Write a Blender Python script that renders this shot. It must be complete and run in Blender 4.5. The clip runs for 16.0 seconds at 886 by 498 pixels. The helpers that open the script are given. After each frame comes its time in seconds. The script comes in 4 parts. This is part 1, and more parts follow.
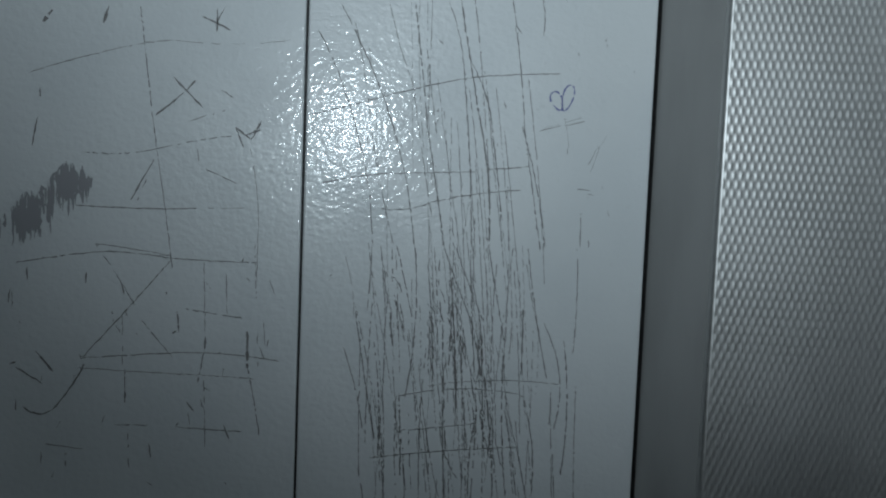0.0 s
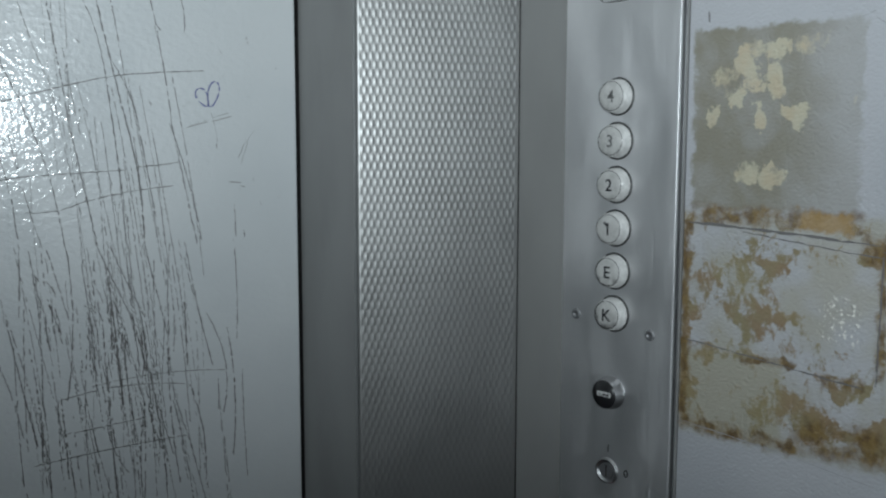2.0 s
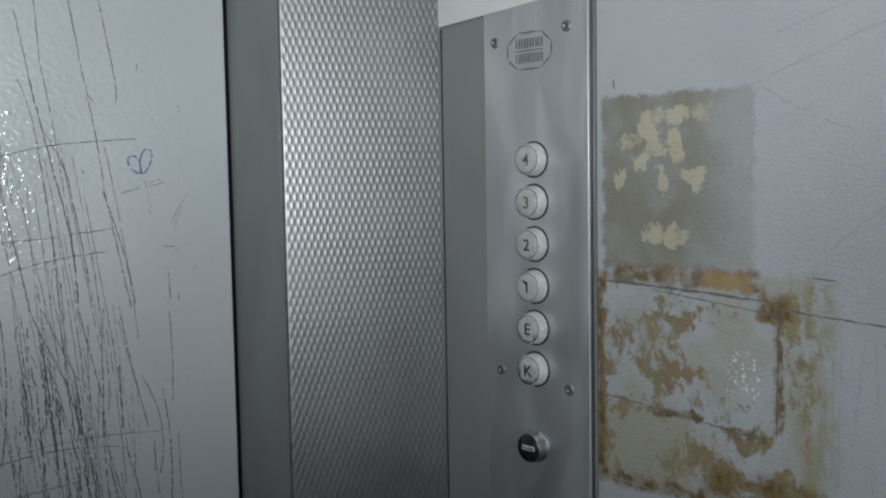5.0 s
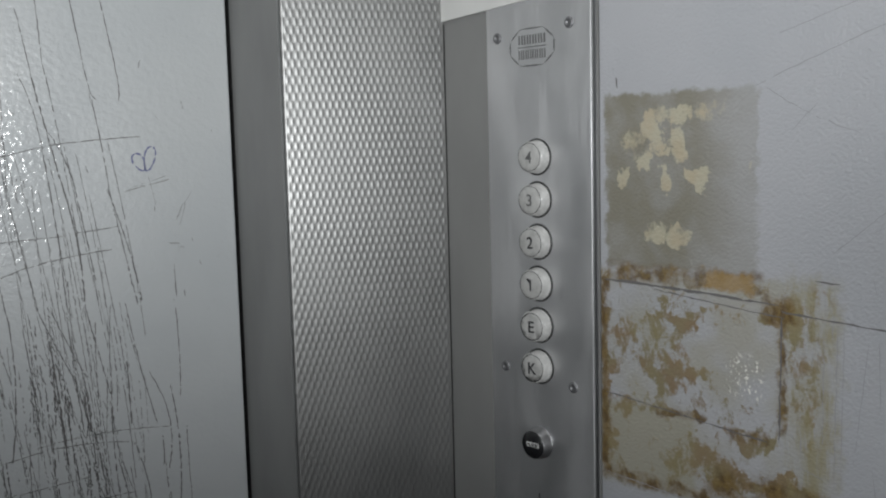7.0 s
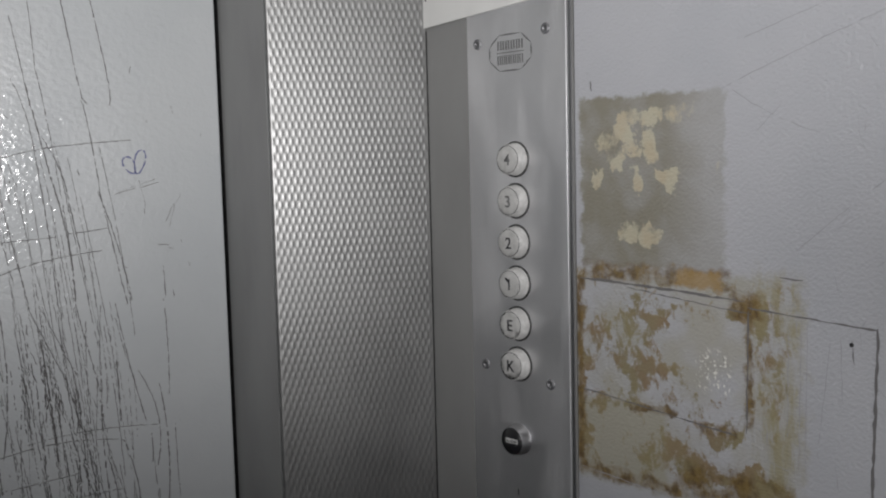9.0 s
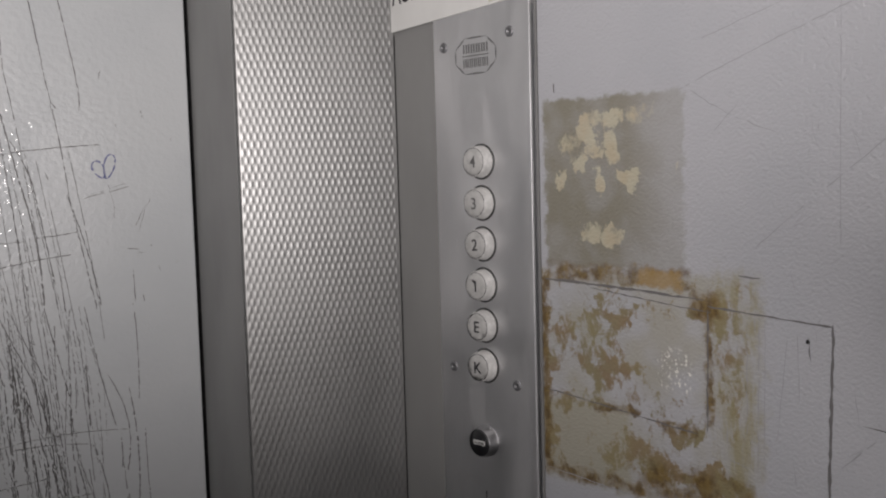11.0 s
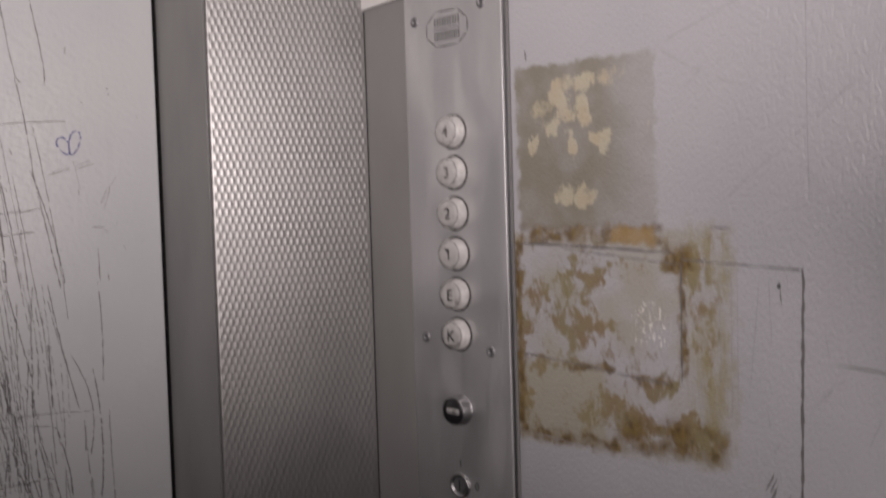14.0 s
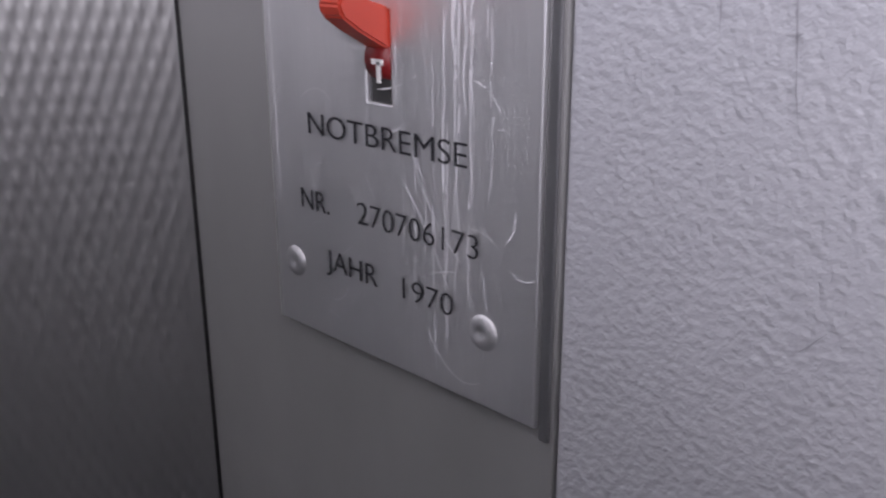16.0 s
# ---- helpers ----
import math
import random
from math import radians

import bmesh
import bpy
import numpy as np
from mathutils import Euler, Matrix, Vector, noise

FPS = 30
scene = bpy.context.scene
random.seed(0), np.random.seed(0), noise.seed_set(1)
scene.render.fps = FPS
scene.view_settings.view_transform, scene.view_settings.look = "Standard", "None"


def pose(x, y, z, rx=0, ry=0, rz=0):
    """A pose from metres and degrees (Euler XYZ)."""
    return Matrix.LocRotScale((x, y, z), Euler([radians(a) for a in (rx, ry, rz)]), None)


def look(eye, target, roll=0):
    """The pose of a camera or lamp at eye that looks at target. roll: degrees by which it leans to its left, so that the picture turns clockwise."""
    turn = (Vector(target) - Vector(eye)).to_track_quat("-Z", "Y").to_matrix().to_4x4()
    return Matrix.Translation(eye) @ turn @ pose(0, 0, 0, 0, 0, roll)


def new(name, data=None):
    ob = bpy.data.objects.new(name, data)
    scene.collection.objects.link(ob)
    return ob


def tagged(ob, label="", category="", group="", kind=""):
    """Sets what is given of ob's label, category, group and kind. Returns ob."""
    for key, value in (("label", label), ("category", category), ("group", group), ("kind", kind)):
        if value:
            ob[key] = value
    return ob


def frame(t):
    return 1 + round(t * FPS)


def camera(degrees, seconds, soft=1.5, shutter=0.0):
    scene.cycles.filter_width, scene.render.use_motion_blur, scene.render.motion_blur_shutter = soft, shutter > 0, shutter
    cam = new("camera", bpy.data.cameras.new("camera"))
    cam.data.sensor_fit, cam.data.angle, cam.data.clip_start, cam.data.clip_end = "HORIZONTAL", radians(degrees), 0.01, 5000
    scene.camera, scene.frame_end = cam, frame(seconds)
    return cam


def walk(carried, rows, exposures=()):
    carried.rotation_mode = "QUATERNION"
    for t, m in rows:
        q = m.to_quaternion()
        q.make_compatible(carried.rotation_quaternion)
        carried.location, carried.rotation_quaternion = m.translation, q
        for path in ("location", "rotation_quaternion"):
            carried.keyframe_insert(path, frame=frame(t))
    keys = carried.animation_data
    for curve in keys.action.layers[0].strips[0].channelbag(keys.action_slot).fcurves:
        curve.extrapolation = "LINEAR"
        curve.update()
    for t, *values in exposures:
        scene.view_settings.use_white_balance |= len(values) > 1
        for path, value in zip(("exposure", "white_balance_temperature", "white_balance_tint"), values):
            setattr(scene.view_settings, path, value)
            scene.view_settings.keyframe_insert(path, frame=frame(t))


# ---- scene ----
cam = camera(50.7, 16.0, soft=2.1, shutter=0.35)
PATH = [
    (0, (-0.8472, -0.5375, 1.3641), (-0.0148, 1.2736, 1.2005), 2.29),
    (0.2, (-0.8627, -0.5616, 1.3630), (-0.0045, 1.2381, 1.2070), 3.15),
    (0.4, (-0.8770, -0.5822, 1.3637), (0.1507, 1.1292, 1.2411), 1.74),
    (0.5, (-0.8816, -0.5890, 1.3667), (0.2224, 1.0739, 1.2400), 2.75),
    (0.8, (-0.8741, -0.6235, 1.3843), (0.3937, 0.9108, 1.1871), 1.68),
    (1, (-0.8939, -0.6017, 1.3589), (0.4996, 0.8211, 1.1741), 1.69),
    (1.5, (-0.8501, -0.6251, 1.3813), (0.5745, 0.7621, 1.1664), 0.92),
    (2, (-0.8551, -0.6079, 1.4007), (0.5270, 0.8197, 1.1728), 0.10),
    (2.5, (-0.8588, -0.5994, 1.3705), (0.5002, 0.8488, 1.1345), 0.72),
    (3, (-0.8130, -0.6018, 1.3797), (0.5480, 0.8459, 1.1526), -0.18),
    (3.5, (-0.7967, -0.6118, 1.4393), (0.5725, 0.8322, 1.2391), -0.24),
    (4, (-0.8107, -0.6178, 1.4803), (0.6019, 0.7884, 1.3152), -0.68),
    (4.5, (-0.8068, -0.6563, 1.4553), (0.5995, 0.7592, 1.3175), -0.98),
    (5, (-0.8335, -0.6687, 1.4286), (0.5923, 0.7261, 1.2815), -0.97),
    (5.2, (-0.8346, -0.6710, 1.4285), (0.5940, 0.7194, 1.2678), -1.06),
    (7.3, (-0.8207, -0.6765, 1.4649), (0.5775, 0.7383, 1.2566), -1.42),
    (7.5, (-0.8237, -0.6867, 1.4671), (0.5744, 0.7293, 1.2673), -1.41),
    (8, (-0.8272, -0.7080, 1.4624), (0.5719, 0.7099, 1.2838), -1.44),
    (8.5, (-0.8276, -0.7175, 1.4498), (0.5736, 0.6995, 1.2806), -1.45),
    (9, (-0.8225, -0.7123, 1.4468), (0.5750, 0.7069, 1.2655), -1.38),
    (11.5, (-0.8059, -0.7387, 1.4338), (0.6166, 0.6592, 1.2843), -1.36),
    (12, (-0.8119, -0.7346, 1.4354), (0.6197, 0.6541, 1.2868), -1.08),
    (12.5, (-0.8128, -0.7426, 1.4314), (0.6190, 0.6468, 1.2909), -1.18),
    (13, (-0.8241, -0.7448, 1.4321), (0.6099, 0.6438, 1.3078), -1.53),
    (13.5, (-0.8284, -0.7503, 1.4277), (0.6080, 0.6366, 1.3118), -1.37),
    (14, (-0.8457, -0.7169, 1.3586), (0.6594, 0.5974, 1.2748), -1.71),
    (14.1, (-0.7865, -0.7105, 1.2936), (0.7104, 0.6145, 1.2331), -2.50),
    (14.2, (-0.734, -0.671, 1.235), (0.780, 0.633, 1.144), -2.9),
    (14.3, (-0.6411, -0.6524, 1.1438), (0.8048, 0.7276, 1.0755), -4.28),
    (14.4, (-0.5726, -0.6054, 1.1022), (0.8316, 0.8123, 0.9655), -4.74),
    (14.5, (-0.464, -0.577, 1.111), (0.800, 0.947, 0.823), -2.9),
    (14.6, (-0.378, -0.526, 1.089), (0.820, 1.035, 0.732), -1.5),
    (14.8, (-0.2941, -0.4201, 1.0505), (0.9697, 1.0606, 0.5920), -2.71),
    (15, (-0.2627, -0.3521, 1.0438), (1.0665, 1.0262, 0.4664), -1.22),
    (15.5, (-0.2055, -0.2595, 0.9998), (1.1411, 1.0678, 0.3479), -0.08),
    (16, (-0.2249, -0.2589, 0.9889), (1.1084, 1.0926, 0.3598), -0.26),
]
EXPOSURES = [(0.0, -0.15, 5500, -1), (1.0, -0.3, 5600, 0), (1.5, -0.1, 5700, 1), (2.2, 0.15, 5750, 1), (3.2, 0.1, 5800, 2), (4.0, -0.2, 5850, 3), (5.0, -0.1, 5900, 4), (7.5, 0.0, 6300, 9), (9.0, 0.0, 6400, 12), (12.5, 0.0, 6900, 21), (13.9, 0.05, 7000, 25),
             (14.5, 0.95, 6600, 23), (15.0, 1.95, 6300, 24), (15.5, 2.05, 6200, 25), (16.0, 2.0, 6100, 26)]
walk(cam, [(t, look(eye, target, roll)) for t, eye, target, roll in PATH], EXPOSURES)

# ---- light: lamps added behind the viewer for the camera's own light, and the dim ceiling light of the car ----
# LAMP, at head height, holds the camera's light at one fixed place
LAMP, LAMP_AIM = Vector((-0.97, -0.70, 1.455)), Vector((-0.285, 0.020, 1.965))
# SIDE is an added fill for the close end, where that light would move
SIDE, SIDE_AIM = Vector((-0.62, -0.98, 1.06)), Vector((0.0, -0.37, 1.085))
world = bpy.data.worlds.new("world")
scene.world = world
world.use_nodes = True
world.node_tree.nodes["Background"].inputs[0].default_value = (0.9, 0.95, 1.0, 1)
world.node_tree.nodes["Background"].inputs[1].default_value = 0.02
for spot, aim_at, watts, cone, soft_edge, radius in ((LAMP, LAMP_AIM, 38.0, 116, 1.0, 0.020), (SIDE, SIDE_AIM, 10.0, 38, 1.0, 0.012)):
    bulb = bpy.data.lights.new("camera_light", "SPOT")
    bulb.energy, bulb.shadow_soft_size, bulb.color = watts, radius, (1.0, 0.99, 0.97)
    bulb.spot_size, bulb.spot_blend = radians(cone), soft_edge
    new("camera_light", bulb).matrix_basis = look(spot, aim_at)
overhead = bpy.data.lights.new("ceiling_light_panel", "AREA")
overhead.shape, overhead.size, overhead.size_y, overhead.energy = "RECTANGLE", 0.5, 0.5, 0.65
overhead.color = (1.0, 0.97, 0.95)
new("ceiling_light_panel", overhead).matrix_basis = look((-0.62, -0.45, 2.10), (-0.62, -0.449, 0.0))


# ---- materials ----
def material(name, color, rough=0.5, metal=0.0):
    m = bpy.data.materials.new(name)
    m.use_nodes = True
    b = m.node_tree.nodes["Principled BSDF"]
    b.inputs["Base Color"].default_value = (*color, 1)
    b.inputs["Roughness"].default_value = rough
    b.inputs["Metallic"].default_value = metal
    return m


class Nodes:
    """Short hand for wiring shader nodes of one material, in object space metres."""

    def __init__(self, m):
        self.t = m.node_tree
        self.b = self.t.nodes["Principled BSDF"]
        self.coord = self.t.nodes.new("ShaderNodeTexCoord").outputs["Object"]

    def link(self, a, b):
        self.t.links.new(a, b)

    def set(self, socket, v):
        if isinstance(v, (int, float)):
            socket.default_value = v
        elif isinstance(v, tuple):
            socket.default_value = (*v, 1) if len(v) == 3 else v
        else:
            self.link(v, socket)

    def scaled(self, sx, sy, sz, off=(0, 0, 0)):
        n = self.t.nodes.new("ShaderNodeMapping")
        n.inputs["Scale"].default_value = (sx, sy, sz)
        n.inputs["Location"].default_value = off
        self.link(self.coord, n.inputs["Vector"])
        return n.outputs[0]

    def noise(self, vec, scale=1.0, detail=3.0, rough=0.5, distort=0.0):
        n = self.t.nodes.new("ShaderNodeTexNoise")
        n.inputs["Scale"].default_value, n.inputs["Detail"].default_value = scale, detail
        n.inputs["Roughness"].default_value, n.inputs["Distortion"].default_value = rough, distort
        self.link(vec, n.inputs["Vector"])
        return n.outputs["Fac"]

    def ramp(self, v, a, b, lo=0.0, hi=1.0):
        n = self.t.nodes.new("ShaderNodeMapRange")
        n.interpolation_type = "SMOOTHSTEP"
        for k, x in zip(("From Min", "From Max", "To Min", "To Max"), (a, b, lo, hi)):
            n.inputs[k].default_value = x
        self.set(n.inputs["Value"], v)
        return n.outputs["Result"]

    def math(self, op, a, b=0.0, c=None):
        n = self.t.nodes.new("ShaderNodeMath")
        n.operation = op
        self.set(n.inputs[0], a)
        self.set(n.inputs[1], b)
        if c is not None:
            self.set(n.inputs[2], c)
        return n.outputs[0]

    def mix(self, fac, a, b):
        n = self.t.nodes.new("ShaderNodeMix")
        n.data_type = "RGBA"
        self.set(n.inputs[0], fac)
        self.set(n.inputs[6], a)
        self.set(n.inputs[7], b)
        return n.outputs[2]

    def xyz(self):
        n = self.t.nodes.new("ShaderNodeSeparateXYZ")
        self.link(self.coord, n.inputs[0])
        return n.outputs

    def bump(self, height, strength, distance, under=None):
        n = self.t.nodes.new("ShaderNodeBump")
        n.inputs["Strength"].default_value, n.inputs["Distance"].default_value = strength, distance
        self.link(height, n.inputs["Height"])
        if under is not None:
            self.link(under, n.inputs["Normal"])
        return n.outputs[0]


def box_mask(k, y, z, y0, y1, z0, z1, soft, wobble):
    """A soft rectangle on the wall whose edges wander with the wobble."""
    yy, zz = k.math("ADD", y, wobble), k.math("ADD", z, wobble)
    a = k.math("MULTIPLY", k.ramp(yy, y0 - soft, y0 + soft), k.ramp(yy, y1 - soft, y1 + soft, 1, 0))
    b = k.math("MULTIPLY", k.ramp(zz, z0 - soft, z0 + soft), k.ramp(zz, z1 - soft, z1 + soft, 1, 0))
    return k.math("MULTIPLY", a, b)


def warped(k, y, z, amount, size, seed):
    """The wall's two coordinates, stirred at two sizes so that outlines come out torn."""
    out = []
    for c, o in ((y, seed), (z, seed + 4.7)):
        big = k.math("SUBTRACT", k.noise(k.scaled(size, size, size, (o, 0.4, o)), 1.0, 2.0), 0.5)
        small = k.math("SUBTRACT", k.noise(k.scaled(size * 4.5, size * 4.5, size * 3.5, (0.2, o, 1.0)), 1.0, 4.0, 0.65), 0.5)
        out.append(k.math("ADD", c, k.math("ADD", k.math("MULTIPLY", big, amount), k.math("MULTIPLY", small, amount * 0.55))))
    return out


def oval(k, y, z, cy, cz, a, b):
    """One at the middle of an upright ellipse on the wall, falling to nought at its rim."""
    dy, dz = k.math("DIVIDE", k.math("SUBTRACT", y, cy), a), k.math("DIVIDE", k.math("SUBTRACT", z, cz), b)
    return k.ramp(k.math("ADD", k.math("MULTIPLY", dy, dy), k.math("MULTIPLY", dz, dz)), 1.5, 0.2)


def hammered_paint(name, color, rough, skin_size, relief=0.5, gloss=0.12, coat=0.45):
    """Light stoved paint with an orange-peel skin, faint grime and rubbed patches."""
    m = material(name, color, rough)
    k = Nodes(m)
    skin = k.noise(k.scaled(skin_size, skin_size, skin_size * 1.1), 1.0, 2.4, 0.5, 0.0)
    fine = k.noise(k.scaled(420, 420, 460), 1.0, 2.0)
    cloud = k.noise(k.scaled(5, 5, 5), 1.0, 4.0)
    speck = k.ramp(k.noise(k.scaled(95, 95, 95, (3, 1, 7)), 1.0, 1.0), 0.74, 0.80)
    dark = tuple(c * 0.80 for c in color)
    col = k.mix(k.ramp(cloud, 0.35, 0.75), color, tuple(c * f for c, f in zip(color, (0.90, 0.91, 0.92))))
    col = k.mix(k.math("MULTIPLY", speck, 0.35), col, dark)
    k.link(col, k.b.inputs["Base Color"])
    k.link(k.ramp(cloud, 0.3, 0.8, rough * 0.85, rough * 1.35), k.b.inputs["Roughness"])
    k.b.inputs["Coat Weight"].default_value, k.b.inputs["Coat Roughness"].default_value = coat, gloss
    n1 = k.bump(skin, relief, 0.0014)
    top = k.bump(fine, relief * 0.35, 0.0003, n1)
    k.link(top, k.b.inputs["Normal"])
    k.link(top, k.b.inputs["Coat Normal"])
    return m


DOOR_WHITE = hammered_paint("door_paint", (0.60, 0.62, 0.63), 0.38, 130, 0.46, 0.11, 0.34)


def stained_wall():
    """The painted side wall with what two torn-off notices left on it: a greenish film above, brown glue below."""
    m = hammered_paint("side_wall_paint", (0.47, 0.475, 0.50), 0.36, 280, 0.8, 0.20, 0.6)
    k = Nodes(m)
    under = k.b.inputs["Base Color"].links[0].from_socket
    under_rough = k.b.inputs["Roughness"].links[0].from_socket
    o = k.xyz()
    y, z = o[1], o[2]
    edge = k.math("MULTIPLY", k.math("SUBTRACT", k.noise(k.scaled(60, 60, 60), 1.0, 4.0, 0.65), 0.5), 0.022)
    # greenish film of the upper notice, with pale torn paper left in flakes
    film = box_mask(k, y, z, -0.262, -0.092, 1.335, 1.512, 0.003, edge)
    fade = k.math("MULTIPLY", film, k.math("MULTIPLY", k.ramp(y, -0.262, -0.175, 0.42, 0.92), k.ramp(k.noise(k.scaled(22, 22, 22), 1.0, 5.0, 0.6), 0.30, 0.62, 0.70, 1.0)))
    col = k.mix(fade, under, (0.232, 0.216, 0.163))
    flake_n = k.noise(k.scaled(70, 70, 48, (0.3, 2.0, 1.1)), 1.0, 6.0, 0.62, 0.25)
    where = None
    wy, wz = warped(k, y, z, 0.034, 46, 2.0)
    for cy, cz, a, b, w in ((-0.165, 1.489, 0.030, 0.010, 0.9), (-0.212, 1.492, 0.024, 0.013, 0.55), (-0.145, 1.473, 0.013, 0.016, 1.0),
                            (-0.127, 1.465, 0.012, 0.018, 0.7), (-0.140, 1.446, 0.010, 0.015, 0.9), (-0.155, 1.458, 0.011, 0.013, 0.8),
                            (-0.163, 1.427, 0.010, 0.015, 1.0), (-0.180, 1.459, 0.012, 0.021, 0.85), (-0.197, 1.426, 0.015, 0.011, 1.15),
                            (-0.114, 1.429, 0.008, 0.011, 0.8), (-0.152, 1.369, 0.016, 0.014, 0.95), (-0.178, 1.370, 0.013, 0.012, 0.85),
                            (-0.252, 1.444, 0.010, 0.018, 0.4), (-0.238, 1.512, 0.020, 0.008, 0.4)):
        f = k.math("MULTIPLY", oval(k, wy, wz, cy, cz, a, b), w)
        where = f if where is None else k.math("MAXIMUM", where, f)
    flake = k.ramp(k.math("ADD", k.math("MULTIPLY", where, 0.62), k.math("MULTIPLY", flake_n, 1.25)), 0.88, 1.16)
    col = k.mix(k.math("MULTIPLY", flake, 0.78), col, k.mix(k.ramp(k.noise(k.scaled(40, 40, 40, (5, 3, 8)), 1.0, 3.0), 0.4, 0.65), (0.56, 0.52, 0.39), (0.55, 0.47, 0.33)))
    # brown glue of the lower notice
    zone = box_mask(k, y, z, -0.335, -0.082, 1.098, 1.330, 0.006, edge)
    tail = k.ramp(k.math("ADD", y, k.math("MULTIPLY", edge, 2.5)), -0.350, -0.318, 0.0, 1.0)
    blot = k.noise(k.scaled(46, 46, 36, (1.7, 0.4, 0.0)), 1.0, 8.0, 0.74, 0.7)
    fine = k.noise(k.scaled(140, 140, 90), 1.0, 4.0, 0.65, 0.5)
    density = None
    gy, gz = warped(k, y, z, 0.050, 30, 9.0)
    for cy, cz, a, b, w in ((-0.165, 1.262, 0.062, 0.046, 0.42), (-0.215, 1.232, 0.019, 0.015, 0.8), (-0.180, 1.225, 0.040, 0.014, 0.45), (-0.285, 1.292, 0.020, 0.022, 0.6),
                            (-0.215, 1.287, 0.065, 0.008, 0.6), (-0.262, 1.175, 0.026, 0.011, 0.6), (-0.200, 1.140, 0.050, 0.022, 0.55), (-0.250, 1.126, 0.034, 0.014, 0.6),
                            (-0.300, 1.128, 0.032, 0.016, 0.9), (-0.118, 1.180, 0.014, 0.013, 0.5), (-0.160, 1.195, 0.009, 0.022, 0.4), (-0.088, 1.215, 0.008, 0.115, 0.7),
                            (-0.310, 1.250, 0.022, 0.070, 0.3), (-0.240, 1.256, 0.056, 0.040, -1.0), (-0.120, 1.295, 0.030, 0.018, -0.4), (-0.300, 1.154, 0.034, 0.018, -0.8), (-0.140, 1.148, 0.040, 0.026, -0.3)):
        f = k.math("MULTIPLY", oval(k, gy, gz, cy, cz, a, b), w)
        density = f if density is None else k.math("ADD", density, f)
    glue = k.math("MULTIPLY", k.math("MULTIPLY", zone, tail), k.ramp(k.math("ADD", k.math("ADD", blot, k.math("MULTIPLY", fine, 0.45)), k.math("MULTIPLY", density, 0.30)), 0.735, 0.90))
    col = k.mix(k.math("MULTIPLY", glue, 0.82), col, k.mix(k.ramp(k.noise(k.scaled(24, 24, 24, (7, 7, 1)), 1.0, 3.0), 0.4, 0.6), (0.205, 0.160, 0.052), (0.21, 0.122, 0.036)))
    low = box_mask(k, y, z, -0.200, -0.082, 1.100, 1.190, 0.010, edge)
    strip = box_mask(k, y, z, -0.338, -0.292, 1.120, 1.335, 0.012, k.math("MULTIPLY", edge, 2.0))
    runs = k.ramp(k.noise(k.scaled(70, 70, 14, (2, 5, 3)), 1.0, 4.0, 0.6), 0.36, 0.60, 0.15, 1.0)
    veil = k.math("MAXIMUM", k.math("MULTIPLY", low, 0.55), k.math("MULTIPLY", k.math("MULTIPLY", strip, runs), 0.80))
    veil = k.math("MAXIMUM", veil, k.math("MULTIPLY", zone, k.ramp(k.noise(k.scaled(14, 14, 14, (4, 4, 4)), 1.0, 3.0), 0.38, 0.62, 0.05, 0.42)))
    col = k.mix(veil, col, (0.31, 0.275, 0.145))
    # rims: the glued border strips dry darkest
    rims = None
    for y0, y1, z0, z1, s in ((-0.268, -0.092, 1.319, 1.337, 0.004), (-0.300, -0.268, 1.292, 1.316, 0.004), (-0.291, -0.284, 1.185, 1.300, 0.002),
                              (-0.094, -0.083, 1.105, 1.320, 0.003), (-0.330, -0.215, 1.104, 1.138, 0.009), (-0.215, -0.085, 1.098, 1.112, 0.004),
                              (-0.275, -0.235, 1.172, 1.184, 0.003), (-0.210, -0.150, 1.182, 1.190, 0.002)):
        r = box_mask(k, y, z, y0, y1, z0, z1, s, edge)
        rims = r if rims is None else k.math("MAXIMUM", rims, r)
    rims = k.math("MULTIPLY", rims, k.ramp(k.noise(k.scaled(45, 45, 45, (9, 2, 5)), 1.0, 4.0, 0.6), 0.32, 0.60, 0.12, 0.95))
    col = k.mix(rims, col, k.mix(k.ramp(fine, 0.4, 0.6), (0.21, 0.140, 0.045), (0.12, 0.075, 0.03)))
    blob = box_mask(k, y, z, -0.258, -0.206, 1.318, 1.336, 0.004, edge)
    col = k.mix(k.math("MULTIPLY", blob, 0.8), col, (0.37, 0.25, 0.105))
    # crumbs of dried glue that shine
    crumb = k.math("MULTIPLY", box_mask(k, y, z, -0.268, -0.232, 1.215, 1.255, 0.006, edge), k.ramp(k.noise(k.scaled(260, 260, 240), 1.0, 2.0), 0.56, 0.64))
    col = k.mix(k.math("MULTIPLY", crumb, 0.9), col, (0.85, 0.84, 0.78))
    k.link(col, k.b.inputs["Base Color"])
    k.link(k.math("ADD", under_rough, k.math("MULTIPLY", k.math("MAXIMUM", zone, film), 0.10)), k.b.inputs["Roughness"])
    below = k.b.inputs["Normal"].links[0].from_socket
    k.link(k.bump(k.math("ADD", k.math("MULTIPLY", glue, 0.6), k.math("ADD", k.math("MULTIPLY", flake, 0.5), k.math("MULTIPLY", crumb, 2.0))), 0.5, 0.0009, below), k.b.inputs["Normal"])
    return m


WALL_PAINT = stained_wall()


